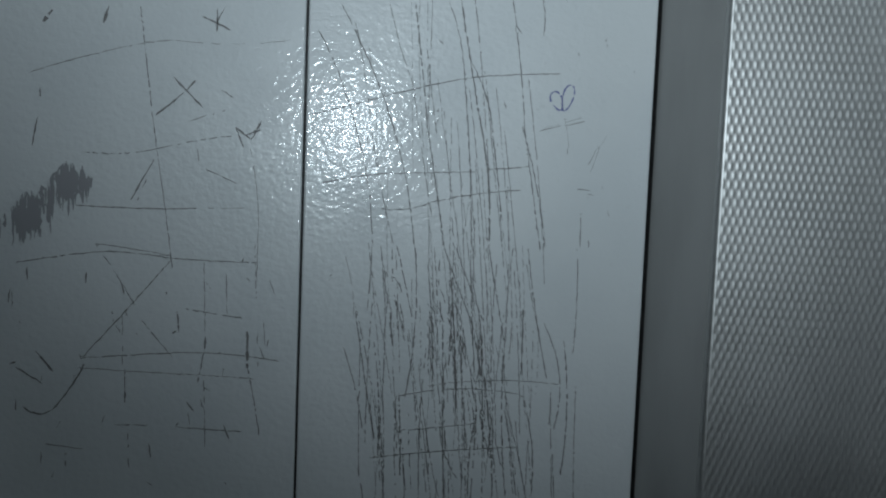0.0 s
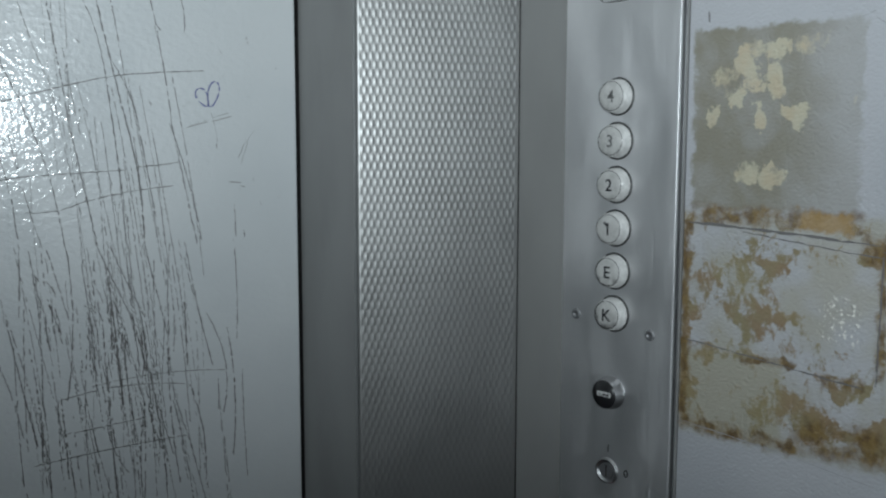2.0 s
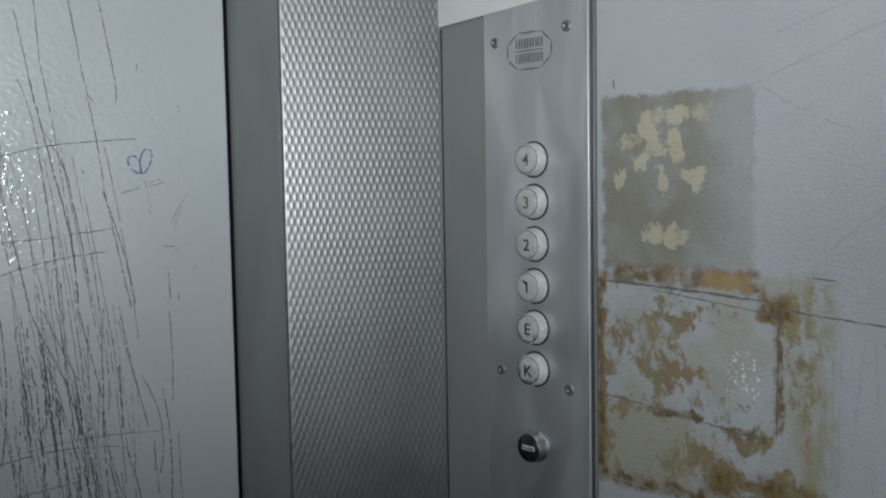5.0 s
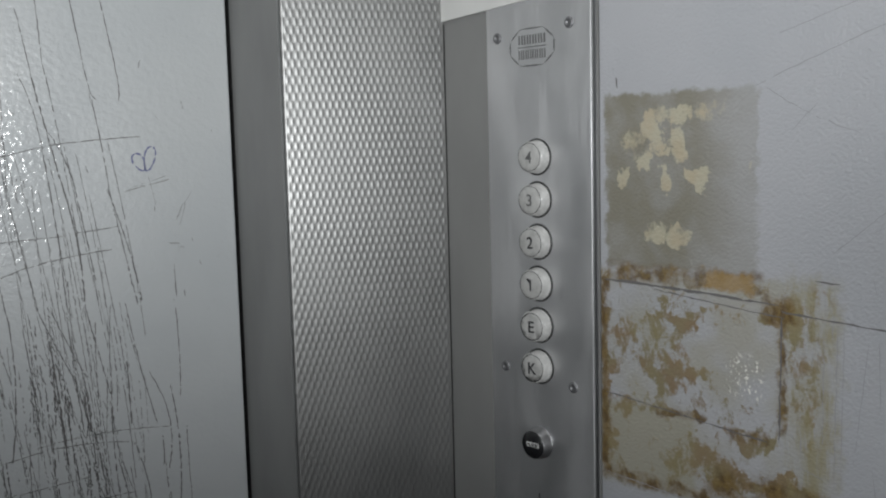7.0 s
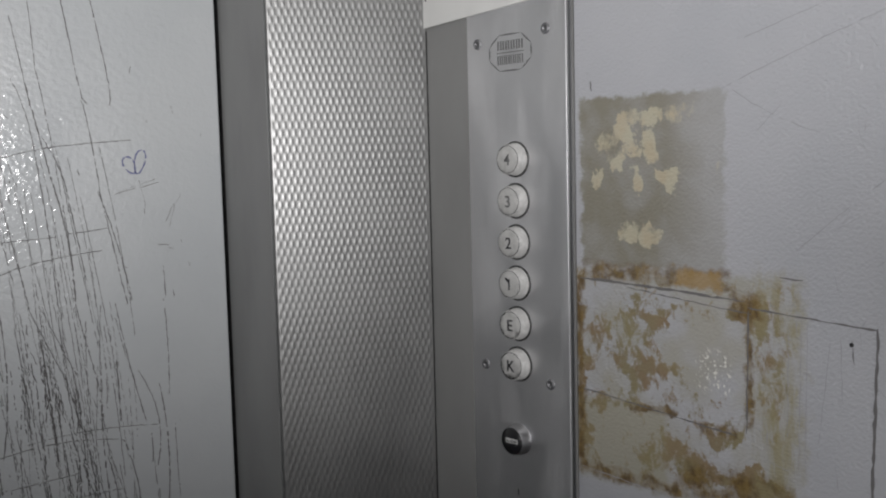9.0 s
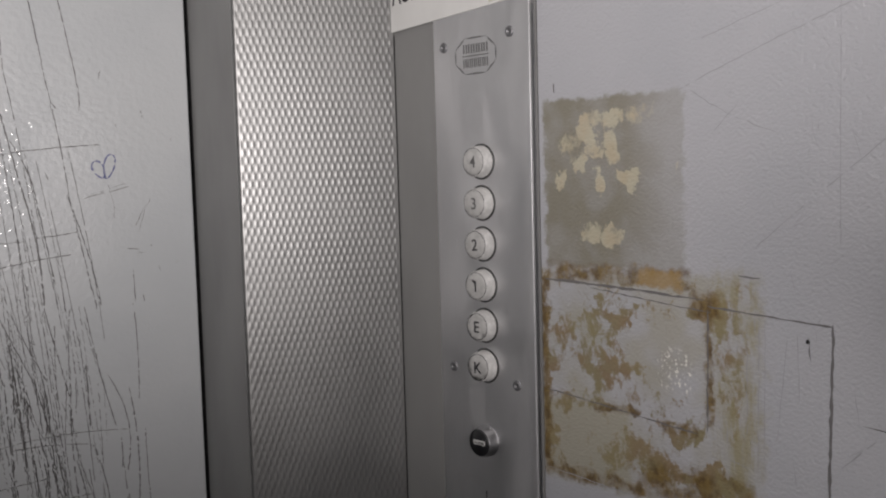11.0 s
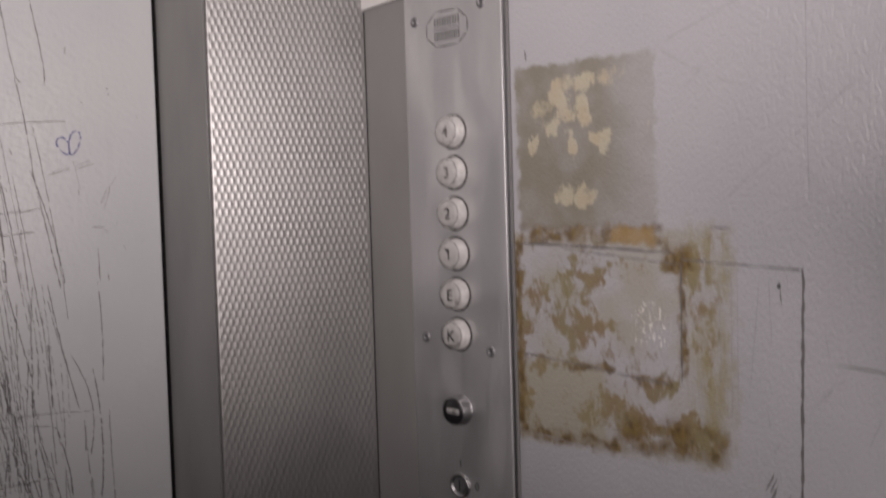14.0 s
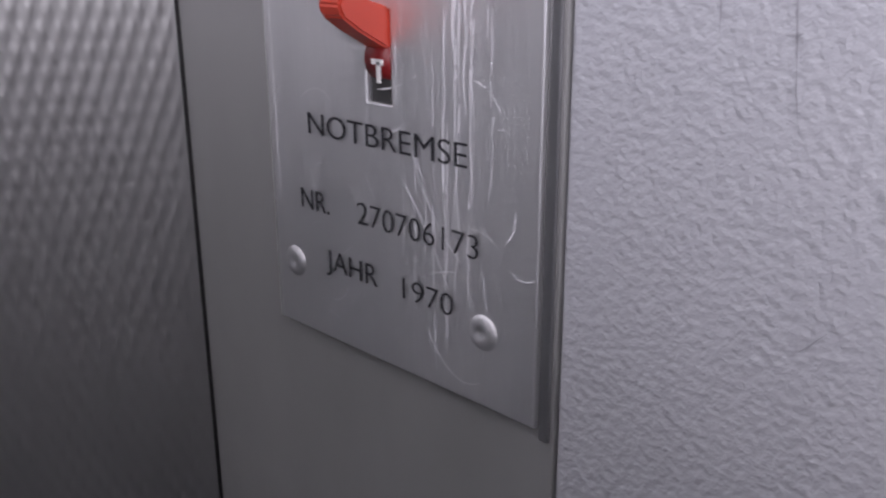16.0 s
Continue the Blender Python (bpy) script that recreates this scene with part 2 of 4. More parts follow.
def plain_paint(name, color, rough):
    m = material(name, color, rough)
    k = Nodes(m)
    cloud = k.noise(k.scaled(9, 9, 4), 1.0, 4.0)
    k.link(k.mix(k.ramp(cloud, 0.35, 0.7), color, tuple(c * 0.86 for c in color)), k.b.inputs["Base Color"])
    k.link(k.bump(k.noise(k.scaled(240, 240, 240), 1.0, 2.0), 0.12, 0.0005), k.b.inputs["Normal"])
    k.link(k.ramp(cloud, 0.3, 0.8, rough * 0.85, rough * 1.3), k.b.inputs["Roughness"])
    return m


JAMB_GREY = plain_paint("jamb_paint", (0.265, 0.265, 0.26), 0.36)
CAR_GREY = plain_paint("car_paint", (0.50, 0.50, 0.50), 0.5)
FLOOR_RUBBER = plain_paint("floor_rubber", (0.06, 0.06, 0.065), 0.7)
CEILING_WHITE = plain_paint("ceiling_paint", (0.75, 0.75, 0.73), 0.6)


def brushed_metal(name, color, rough, along):
    """Brushed aluminium: long fine streaks along one axis, dull patches, a few nicks."""
    m = material(name, color, rough, 1.0)
    k = Nodes(m)
    s = [900.0, 900.0, 900.0]
    s["xyz".index(along)] = 9.0
    streak = k.noise(k.scaled(*s), 1.0, 3.0, 0.6)
    cloud = k.noise(k.scaled(14, 14, 6), 1.0, 4.0)
    k.link(k.ramp(k.math("ADD", k.math("MULTIPLY", streak, 0.35), k.math("MULTIPLY", cloud, 0.65)), 0.3, 0.72, rough * 0.75, rough * 1.4), k.b.inputs["Roughness"])
    k.link(k.mix(k.ramp(cloud, 0.35, 0.7), color, tuple(c * 0.88 for c in color)), k.b.inputs["Base Color"])
    k.link(k.bump(streak, 0.10, 0.0003), k.b.inputs["Normal"])
    k.b.inputs["Anisotropic"].default_value = 0.4
    return m


PLATE_ALU = brushed_metal("plate_aluminium", (0.85, 0.85, 0.86), 0.45, "z")
POST_STEEL = material("stamped_steel", (0.38, 0.38, 0.375), 0.4, 1.0)
kk = Nodes(POST_STEEL)
kk.link(kk.ramp(kk.noise(kk.scaled(11, 11, 11), 1.0, 4.0), 0.3, 0.75, 0.44, 0.50), kk.b.inputs["Roughness"])
SCREW_STEEL = material("screw_steel", (0.27, 0.27, 0.28), 0.5, 0.8)


def milky_plastic(name, color, rough):
    """Worn clear plastic over a grey ground: cloudy, with fine scuffs."""
    m = material(name, color, rough)
    k = Nodes(m)
    cloud = k.noise(k.scaled(160, 160, 120), 1.0, 4.0, 0.6)
    k.link(k.mix(k.ramp(cloud, 0.32, 0.68), color, tuple(c * 0.72 for c in color)), k.b.inputs["Base Color"])
    k.link(k.ramp(cloud, 0.3, 0.7, rough * 0.7, rough * 1.5), k.b.inputs["Roughness"])
    k.link(k.bump(k.noise(k.scaled(700, 700, 160), 1.0, 3.0), 0.25, 0.0004), k.b.inputs["Normal"])
    k.b.inputs["Coat Weight"].default_value, k.b.inputs["Coat Roughness"].default_value = 0.5, 0.08
    return m


BUTTON_CLEAR = milky_plastic("button_plastic", (0.58, 0.575, 0.56), 0.26)
BUTTON_SIDE = milky_plastic("button_side", (0.68, 0.675, 0.66), 0.22)
BUTTON_SHADE = material("button_collar_shade", (0.07, 0.07, 0.07), 0.45, 0.5)
BLACK_PLASTIC = material("black_plastic", (0.018, 0.018, 0.02), 0.3)
DULL_CHROME = material("dull_chrome", (0.40, 0.40, 0.41), 0.34, 1.0)
RED = material("red_plastic", (0.50, 0.050, 0.024), 0.42)
DARK_RED = material("dark_red_plastic", (0.20, 0.012, 0.012), 0.4)
INK = material("engraved_ink", (0.022, 0.022, 0.026), 0.6)
LOGO_INK = material("etched_grey", (0.17, 0.17, 0.17), 0.5, 0.3)
SIGN_WHITE = plain_paint("sign_plastic", (0.74, 0.74, 0.72), 0.42)
STICKER = plain_paint("sticker_yellowed", (0.60, 0.60, 0.50), 0.5)
SCRATCH_DARK = material("scratch_bare_steel", (0.150, 0.145, 0.145), 0.55)
SCRATCH_FAINT = material("scratch_in_paint", (0.33, 0.33, 0.35), 0.5)
SCRATCH_BRIGHT = material("scratch_bright_metal", (0.93, 0.93, 0.95), 0.30)
SMUDGE = material("smudge_grey", (0.25, 0.25, 0.265), 0.6)
PEN_BLUE = material("blue_pen", (0.13, 0.14, 0.32), 0.5)
GAP_BLACK = material("seal_rubber", (0.02, 0.02, 0.02), 0.8)
STAND_IN_SHELL = material("stand_in_housing", (0.10, 0.10, 0.10), 0.5)
DIFFUSER = material("lamp_diffuser", (0.9, 0.9, 0.88), 0.4)
WHITE_PRINT = material("white_print", (0.80, 0.80, 0.78), 0.5)


# ---- building helpers ----
def mesh_of(name, bm, mat, smooth=False):
    me = bpy.data.meshes.new(name)
    bm.to_mesh(me)
    bm.free()
    me.materials.append(mat)
    if smooth:
        me.shade_smooth()
    return me


def part(name, bm, mat, parent, label="", smooth=False):
    ob = new(name, mesh_of(name, bm, mat, smooth))
    ob.parent = parent
    return tagged(ob, label)


def thing(name, label, category, kind="", group=""):
    return tagged(new(name), label, category, group, kind)


def box_bm(x0, x1, y0, y1, z0, z1, bevel=0.0, bm=None):
    bm = bm or bmesh.new()
    m = Matrix.LocRotScale(((x0 + x1) / 2, (y0 + y1) / 2, (z0 + z1) / 2), None, (x1 - x0, y1 - y0, z1 - z0))
    made = bmesh.ops.create_cube(bm, size=1, matrix=m)
    if bevel:
        edges = list({e for v in made["verts"] for e in v.link_edges})
        bmesh.ops.bevel(bm, geom=edges, offset=bevel, segments=2, affect="EDGES", profile=0.5)
    return bm


def lathe(profile, m=None, steps=32):
    """Turns (radius, height) pairs round z; m lays it into place. Radius 0 at an end closes it."""
    bm = bmesh.new()
    rings = []
    for r, h in profile:
        if r == 0:
            rings.append([bm.verts.new((0, 0, h))])
        else:
            rings.append([bm.verts.new((r * math.cos(2 * math.pi * i / steps), r * math.sin(2 * math.pi * i / steps), h)) for i in range(steps)])
    for a, b in zip(rings, rings[1:]):
        for i in range(steps):
            j = (i + 1) % steps
            if len(a) == 1:
                bm.faces.new((a[0], b[j], b[i]))
            elif len(b) == 1:
                bm.faces.new((a[i], a[j], b[0]))
            else:
                bm.faces.new((a[i], a[j], b[j], b[i]))
    bmesh.ops.recalc_face_normals(bm, faces=bm.faces)
    if m is not None:
        bmesh.ops.transform(bm, matrix=m, verts=bm.verts)
    return bm


def out_of_wall(y, z, x=0.0):
    """The pose whose z axis points from the side wall into the car, and whose x axis runs towards the viewer's right."""
    return Matrix.Translation((x, y, z)) @ Matrix(((0, 0, -1, 0), (-1, 0, 0, 0), (0, 1, 0, 0), (0, 0, 0, 1)))


def lettering(name, text, mat, parent, y, z, height, width=None, x=-0.0006, tilt=0.0, thin=0.0, align="LEFT"):
    """Raised flat lettering on the side wall from the left end of its base line; width stretches the line to that length."""
    cu = bpy.data.curves.new(name, "FONT")
    cu.body, cu.size, cu.align_x, cu.offset = text, height / 0.70, align, thin
    cu.extrude = 0.00015
    probe = new("probe", cu)
    dg = bpy.context.evaluated_depsgraph_get()
    me = bpy.data.meshes.new_from_object(probe.evaluated_get(dg))
    bpy.data.objects.remove(probe)
    me.name = name
    xs = [v.co.x for v in me.vertices]
    sx = width / (max(xs) - min(xs)) if width else 1.0
    me.transform(out_of_wall(y, z, x) @ pose(0, 0, 0, 0, 0, tilt) @ Matrix.Diagonal((sx, 1, 1, 1)))
    me.materials.clear()
    me.materials.append(mat)
    ob = new(name, me)
    ob.parent = parent
    return ob


def ribbon(bm, pts, half, up, dash=0.0, rng=random):
    """A thin stroke along pts with uneven width; dash is the share of it that is missing."""
    n = len(pts)
    left, right = [], []
    for i, p in enumerate(pts):
        d = (pts[min(i + 1, n - 1)] - pts[max(i - 1, 0)]).normalized()
        side = up.cross(d) * half * rng.uniform(0.35, 1.35) * (0.35 if i in (0, n - 1) else 1.0)
        left.append(bm.verts.new(p + side))
        right.append(bm.verts.new(p - side))
    skip = False
    for i in range(n - 1):
        skip = rng.random() < dash * (1.6 if skip else 0.75)
        if not skip:
            bm.faces.new((left[i], right[i], right[i + 1], left[i + 1]))
    return bm


# ---- the car: floor, ceiling, walls ----
def setting(name, bm, mat, label="", category=""):
    return tagged(new(name, mesh_of(name, bm, mat)), label, category, kind="structure")


setting("floor", box_bm(-1.30, 0.30, -1.15, 0.95, -0.05, 0.0), FLOOR_RUBBER, "dark ribbed rubber floor of a lift car", "floor")
setting("ceiling", box_bm(-1.30, 0.30, -1.15, 0.95, 2.16, 2.21), CEILING_WHITE, "white painted ceiling of a lift car", "ceiling")
setting("wall_back", box_bm(-1.30, 0.10, -1.20, -1.15, 0.0, 2.16), CAR_GREY, "light grey painted rear wall of a lift car", "wall")
setting("wall_left", box_bm(-1.30, -1.25, -1.15, 0.95, 0.0, 2.16), CAR_GREY, "light grey painted side wall of a lift car", "wall")
wall_right = setting("wall_right", box_bm(0.003, 0.06, -1.15, -0.0832, 0.0, 2.16, 0.0012), WALL_PAINT,
                     "light grey hammered-paint lift wall with brown glue stains", "wall")
setting("wall_shaft", box_bm(0.06, 0.10, -1.15, 0.95, 0.0, 2.16), CAR_GREY, "plain grey panel behind the lift wall", "wall")
setting("wall_front", box_bm(-1.25, 0.06, 0.93, 0.95, 0.0, 2.16), CAR_GREY, "plain grey panel behind the sliding door", "wall")

# grey return panel that carries the control plate, and the jamb strip beyond the steel post
setting("trim", box_bm(0.0025, 0.058, -0.0822, 0.148, 0.0, 2.16, 0.0006), JAMB_GREY, "dark grey painted steel panel behind the control plate", "wall panel")
TR, TL, DOOR_EDGE = Vector((0.0, 0.145, 0)), Vector((-0.1735, 0.2365, 0)), Vector((-0.1405, 0.397, 0))


def slab(a, b, thick, z0, z1):
    """An upright slab whose front face runs from a to b; thick goes to the right of that way."""
    d = (b - a).normalized()
    off = Vector((d.y, -d.x, 0)) * thick
    bm = bmesh.new()
    lo = [bm.verts.new((p.x, p.y, z0)) for p in (a, b, b + off, a + off)]
    hi = [bm.verts.new((p.x, p.y, z1)) for p in (a, b, b + off, a + off)]
    bm.faces.new(lo[::-1])
    bm.faces.new(hi)
    for i in range(4):
        j = (i + 1) % 4
        bm.faces.new((lo[i], lo[j], hi[j], hi[i]))
    bmesh.ops.recalc_face_normals(bm, faces=bm.faces)
    return bm


setting("trim", slab(TL + Vector((0.006, 0.004, 0)), DOOR_EDGE, 0.02, 0.0, 2.16), JAMB_GREY, "dark grey painted steel door jamb strip", "door jamb")
setting("trim", slab(DOOR_EDGE + Vector((0.004, 0.004, 0)), DOOR_EDGE + Vector((0.03, 0.09, 0)), 0.02, 0.0, 2.16), GAP_BLACK, "black rubber seal in the door gap", "door seal")


# ---- stamped steel post ----
def stamped_sheet(width, z0, z1):
    """A sheet stamped with staggered upright grains, and folded back along its free edge."""
    pitch, rise, deep = 0.0078, 0.0096, 0.00036
    fold = 0.0045
    xs = np.concatenate([np.arange(0.0, width - 0.002, pitch / 9), [width - 0.002]])
    zs = np.arange(z0, z1, rise / 6)
    X, Z = np.meshgrid(xs, zs)
    f = np.cos(2 * np.pi * X / pitch) * np.cos(np.pi * Z / rise)
    h = deep * (0.80 * np.power(np.clip(f, 0, 1), 0.9) + 0.20 * f)
    h *= np.clip(X / 0.003, 0, 1)
    pos = np.stack([X, -h, Z], -1)
    # the fold: a quarter round whose bumps break the edge
    extra = []
    for a in np.linspace(0.2, 1.0, 5) * math.pi / 2:
        r = fold + 0.35 * h[:, -2] + 0.00022 * np.cos(np.pi * zs / rise * 1.0)
        extra.append(np.stack([width - 0.002 + r * math.sin(a), r * (1 - math.cos(a)) , zs], -1))
    extra.append(np.stack([np.full(len(zs), width - 0.002 + fold), np.full(len(zs), fold + 0.012), zs], -1))
    pos = np.concatenate([pos, np.stack(extra, 1)], 1)
    rows, cols = pos.shape[:2]
    me = bpy.data.meshes.new("stamped_sheet")
    idx = np.arange(rows * cols).reshape(rows, cols)
    quads = np.stack([idx[:-1, :-1], idx[:-1, 1:], idx[1:, 1:], idx[1:, :-1]], -1).reshape(-1, 4)
    me.from_pydata(pos.reshape(-1, 3).tolist(), [], quads.tolist())
    me.shade_smooth()
    me.materials.append(POST_STEEL)
    return me


post = thing("door_post", "steel door post clad in stamped grain-pattern stainless sheet", "door post", kind="structure")
way = (TL - TR).normalized()
sheet = new("stamped_sheet", stamped_sheet((TL - TR).length, 0.35, 2.15))
sheet.matrix_basis = Matrix(((way.x, -way.y, 0, TR.x), (way.y, way.x, 0, TR.y), (0, 0, 1, 0), (0, 0, 0, 1))) @ Matrix.Diagonal((1, -1, 1, 1))
sheet.parent = post
tagged(sheet, "stamped stainless sheet with staggered raised grains")
core = part("core", slab(TR + Vector((0.008, 0.010, 0)), TL + Vector((0.012, 0.010, 0)), 0.03, 0.0, 2.16), GAP_BLACK, post)
seam_bm = box_bm(-0.0004, 0.0024, 0.1452, 0.1472, 0.0, 1.612)
part("corner_seal", seam_bm, GAP_BLACK, post, "dark sealing joint in the corner")

# ---- sliding door of two leaves, closed ----
door = thing("sliding_door", "white painted two-leaf sliding lift door, closed, deeply scratched", "door", kind="structure")
SEAM = -0.5557
leaf_r = part("door_leaf", box_bm(SEAM + 0.0014, -0.1380, 0.470, 0.500, 0.02, 2.12, 0.0022), DOOR_WHITE, door, "white leaf covered in long upright scratches", True)
leaf_l = part("door_leaf", box_bm(-1.32, SEAM - 0.0014, 0.470, 0.500, 0.02, 2.12, 0.0022), DOOR_WHITE, door, "white leaf with scratched marks and a grey smudge", True)
for leaf in (leaf_r, leaf_l):
    for p in leaf.data.polygons:
        p.use_smooth = False
part("seam_strip", box_bm(SEAM - 0.004, SEAM + 0.004, 0.4745, 0.480, 0.02, 2.12), GAP_BLACK, door, "dark joint between the two leaves")
# the entrance stands askew to the side wall, in line with the steel post
door.matrix_basis = pose(-0.247, 0.436, 0, 0, 0, -20.0) @ Matrix.Translation((0.247, -0.47, 0))
rng = random.Random(5)
strokes = {}
OUT = Vector((0, -1, 0))


def scratch(leaf, x0, z0, x1, z1, bend=0.0, weight=1.0, dash=0.0):
    """A scratch down to the bare steel, from end to end, bowed by bend metres at its middle."""
    bm = strokes.setdefault(leaf, bmesh.new())
    a, b = Vector((x0, 0.4695, z0)), Vector((x1, 0.4695, z1))
    d = b - a
    n = max(3, int(d.length / 0.0032))
    side = Vector((-d.z, 0, d.x)).normalized()
    pts = []
    for i in range(n + 1):
        u = i / n
        p = a + d * u + side * (4 * bend * u * (1 - u) + rng.gauss(0, 0.00030))
        pts.append(p)
    ribbon(bm, pts, 0.00050 * weight ** 0.85, OUT, dash * 0.6 if abs(d.z) < abs(d.x) else 0.05 + dash * 0.55, rng)


l, r = leaf_l, leaf_r
scratch(l, -0.746, 1.541, -0.726, 1.379, -0.0005, 1.2, 0.3)
scratch(l, -0.726, 1.379, -0.706, 1.238, 0.0010, 1.2, 0.3)
scratch(l, -0.869, 1.460, -0.746, 1.498, 0.0018, 1, 0.2)
scratch(l, -0.746, 1.498, -0.708, 1.504, 0.0004, 1, 0.2)
scratch(l, -0.708, 1.504, -0.574, 1.511, -0.0049, 0.6, 0.4)
scratch(l, -0.708, 1.462, -0.674, 1.428, 0.0000, 2.4, 0)
scratch(l, -0.681, 1.461, -0.728, 1.417, 0.0019, 2.2, 0.2)
scratch(l, -0.676, 1.533, -0.644, 1.519, 0.0000, 2, 0)
scratch(l, -0.659, 1.545, -0.659, 1.516, 0.0000, 2, 0.2)
scratch(l, -0.650, 1.545, -0.662, 1.522, 0.0000, 1.2, 0.2)
scratch(l, -0.858, 1.443, -0.858, 1.422, 0.0000, 1.4, 0.5)
scratch(l, -0.861, 1.409, -0.867, 1.375, 0.0000, 1.6, 0.3)
scratch(l, -0.843, 1.534, -0.857, 1.515, 0.0000, 5, 0.3)
scratch(l, -0.782, 1.539, -0.788, 1.519, 0.0000, 4, 0.3)
scratch(l, -0.809, 1.371, -0.711, 1.382, -0.0047, 1.1, 0.35)
scratch(l, -0.711, 1.382, -0.634, 1.397, 0.0013, 1.1, 0.35)
scratch(l, -0.636, 1.407, -0.626, 1.384, 0.0000, 2, 0)
scratch(l, -0.636, 1.407, -0.617, 1.393, 0.0000, 2.5, 0)
scratch(l, -0.617, 1.393, -0.606, 1.415, 0.0000, 2.5, 0)
scratch(l, -0.623, 1.399, -0.606, 1.405, 0.0000, 3, 0)
scratch(l, -0.670, 1.357, -0.633, 1.341, 0.0000, 1.2, 0.2)
scratch(l, -0.679, 1.380, -0.677, 1.363, 0.0000, 1, 0.4)
scratch(l, -0.653, 1.450, -0.639, 1.441, 0.0000, 1.2, 0)
scratch(l, -0.689, 1.412, -0.645, 1.427, 0.0000, 0.8, 0.4)
scratch(l, -0.727, 1.368, -0.755, 1.317, 0.0000, 2, 0.3)
scratch(l, -0.737, 1.343, -0.747, 1.317, 0.0000, 2, 0.3)
scratch(l, -0.818, 1.309, -0.678, 1.310, -0.0017, 1.5, 0)
scratch(l, -0.678, 1.310, -0.614, 1.313, 0.0000, 0.6, 0.5)
scratch(l, -0.618, 1.383, -0.607, 1.271, 0.0039, 0.8, 0.45)
scratch(l, -0.607, 1.271, -0.607, 1.224, 0.0000, 0.8, 0.45)
scratch(l, -0.885, 1.239, -0.784, 1.256, 0.0014, 1.3, 0.1)
scratch(l, -0.784, 1.256, -0.707, 1.250, 0.0018, 1.3, 0.1)
scratch(l, -0.707, 1.250, -0.607, 1.248, -0.0003, 1.3, 0.1)
scratch(l, -0.795, 1.265, -0.707, 1.253, 0.0008, 1, 0.1)
scratch(l, -0.794, 1.264, -0.748, 1.192, 0.0013, 1, 0.35)
scratch(l, -0.744, 1.180, -0.704, 1.132, -0.0002, 1, 0.35)
scratch(l, -0.707, 1.249, -0.809, 1.129, 0.0011, 1.3, 0.2)
scratch(l, -0.805, 1.124, -0.843, 1.065, 0.0025, 2.2, 0)
scratch(l, -0.843, 1.065, -0.876, 1.070, 0.0073, 2.2, 0)
scratch(l, -0.809, 1.129, -0.691, 1.138, 0.0002, 1.3, 0.05)
scratch(l, -0.691, 1.138, -0.578, 1.130, 0.0028, 1.3, 0.05)
scratch(l, -0.813, 1.117, -0.662, 1.111, -0.0005, 1, 0.15)
scratch(l, -0.662, 1.111, -0.606, 1.108, -0.0002, 1, 0.15)
scratch(l, -0.666, 1.158, -0.666, 1.140, 0.0000, 3, 0)
scratch(l, -0.617, 1.166, -0.616, 1.120, 0.0000, 4, 0.1)
scratch(l, -0.615, 1.120, -0.600, 1.039, 0.0006, 1.4, 0.15)
scratch(l, -0.759, 1.117, -0.759, 1.073, 0.0000, 2, 0.2)
scratch(l, -0.667, 1.140, -0.674, 1.102, 0.0000, 1.5, 0.3)
scratch(l, -0.699, 1.192, -0.623, 1.181, -0.0002, 1.3, 0.45)
scratch(l, -0.770, 1.049, -0.732, 1.049, 0.0000, 1.2, 0.3)
scratch(l, -0.696, 1.047, -0.621, 1.043, 0.0000, 1.4, 0.2)
scratch(l, -0.850, 1.024, -0.808, 1.019, 0.0000, 1.2, 0.3)
scratch(l, -0.862, 1.136, -0.842, 1.112, 0.0000, 3, 0)
scratch(l, -0.885, 1.116, -0.854, 1.097, 0.0000, 2.4, 0)
scratch(l, -0.643, 1.234, -0.641, 1.180, 0.0000, 1, 0.5)
scratch(l, -0.669, 1.248, -0.666, 1.147, 0.0000, 1, 0.5)
scratch(l, -0.763, 1.184, -0.762, 1.121, 0.0000, 1, 0.5)
scratch(l, -0.610, 1.271, -0.607, 1.204, 0.0000, 1, 0.5)
scratch(l, -0.667, 1.108, -0.664, 1.020, 0.0000, 1, 0.45)
scratch(l, -0.755, 1.045, -0.753, 0.991, 0.0000, 1.2, 0.5)
scratch(l, -0.699, 1.188, -0.697, 1.162, 0.0000, 2, 0.3)
scratch(l, -0.598, 1.177, -0.595, 1.139, 0.0000, 1, 0.5)
scratch(r, -0.543, 1.525, -0.503, 1.436, 0.0029, 1.3, 0.15)
scratch(r, -0.503, 1.436, -0.475, 1.321, 0.0031, 1.3, 0.15)
scratch(r, -0.475, 1.321, -0.471, 1.274, 0.0000, 1.3, 0.15)
scratch(r, -0.516, 1.555, -0.468, 1.460, 0.0013, 1.5, 0.05)
scratch(r, -0.468, 1.460, -0.429, 1.330, 0.0033, 1.5, 0.05)
scratch(r, -0.429, 1.330, -0.421, 1.274, 0.0000, 1.5, 0.05)
scratch(r, -0.500, 1.538, -0.478, 1.419, 0.0017, 1, 0.4)
scratch(r, -0.478, 1.419, -0.446, 1.275, -0.0020, 1, 0.4)
scratch(r, -0.460, 1.559, -0.429, 1.465, -0.0020, 1, 0.25)
scratch(r, -0.429, 1.465, -0.401, 1.308, -0.0007, 1, 0.25)
scratch(r, -0.430, 1.561, -0.410, 1.415, 0.0004, 1.5, 0.1)
scratch(r, -0.410, 1.415, -0.385, 1.275, 0.0001, 1.5, 0.1)
scratch(r, -0.413, 1.501, -0.399, 1.408, -0.0005, 1.2, 0.3)
scratch(r, -0.390, 1.564, -0.368, 1.469, 0.0043, 1.2, 0.1)
scratch(r, -0.368, 1.469, -0.352, 1.276, 0.0019, 1.2, 0.1)
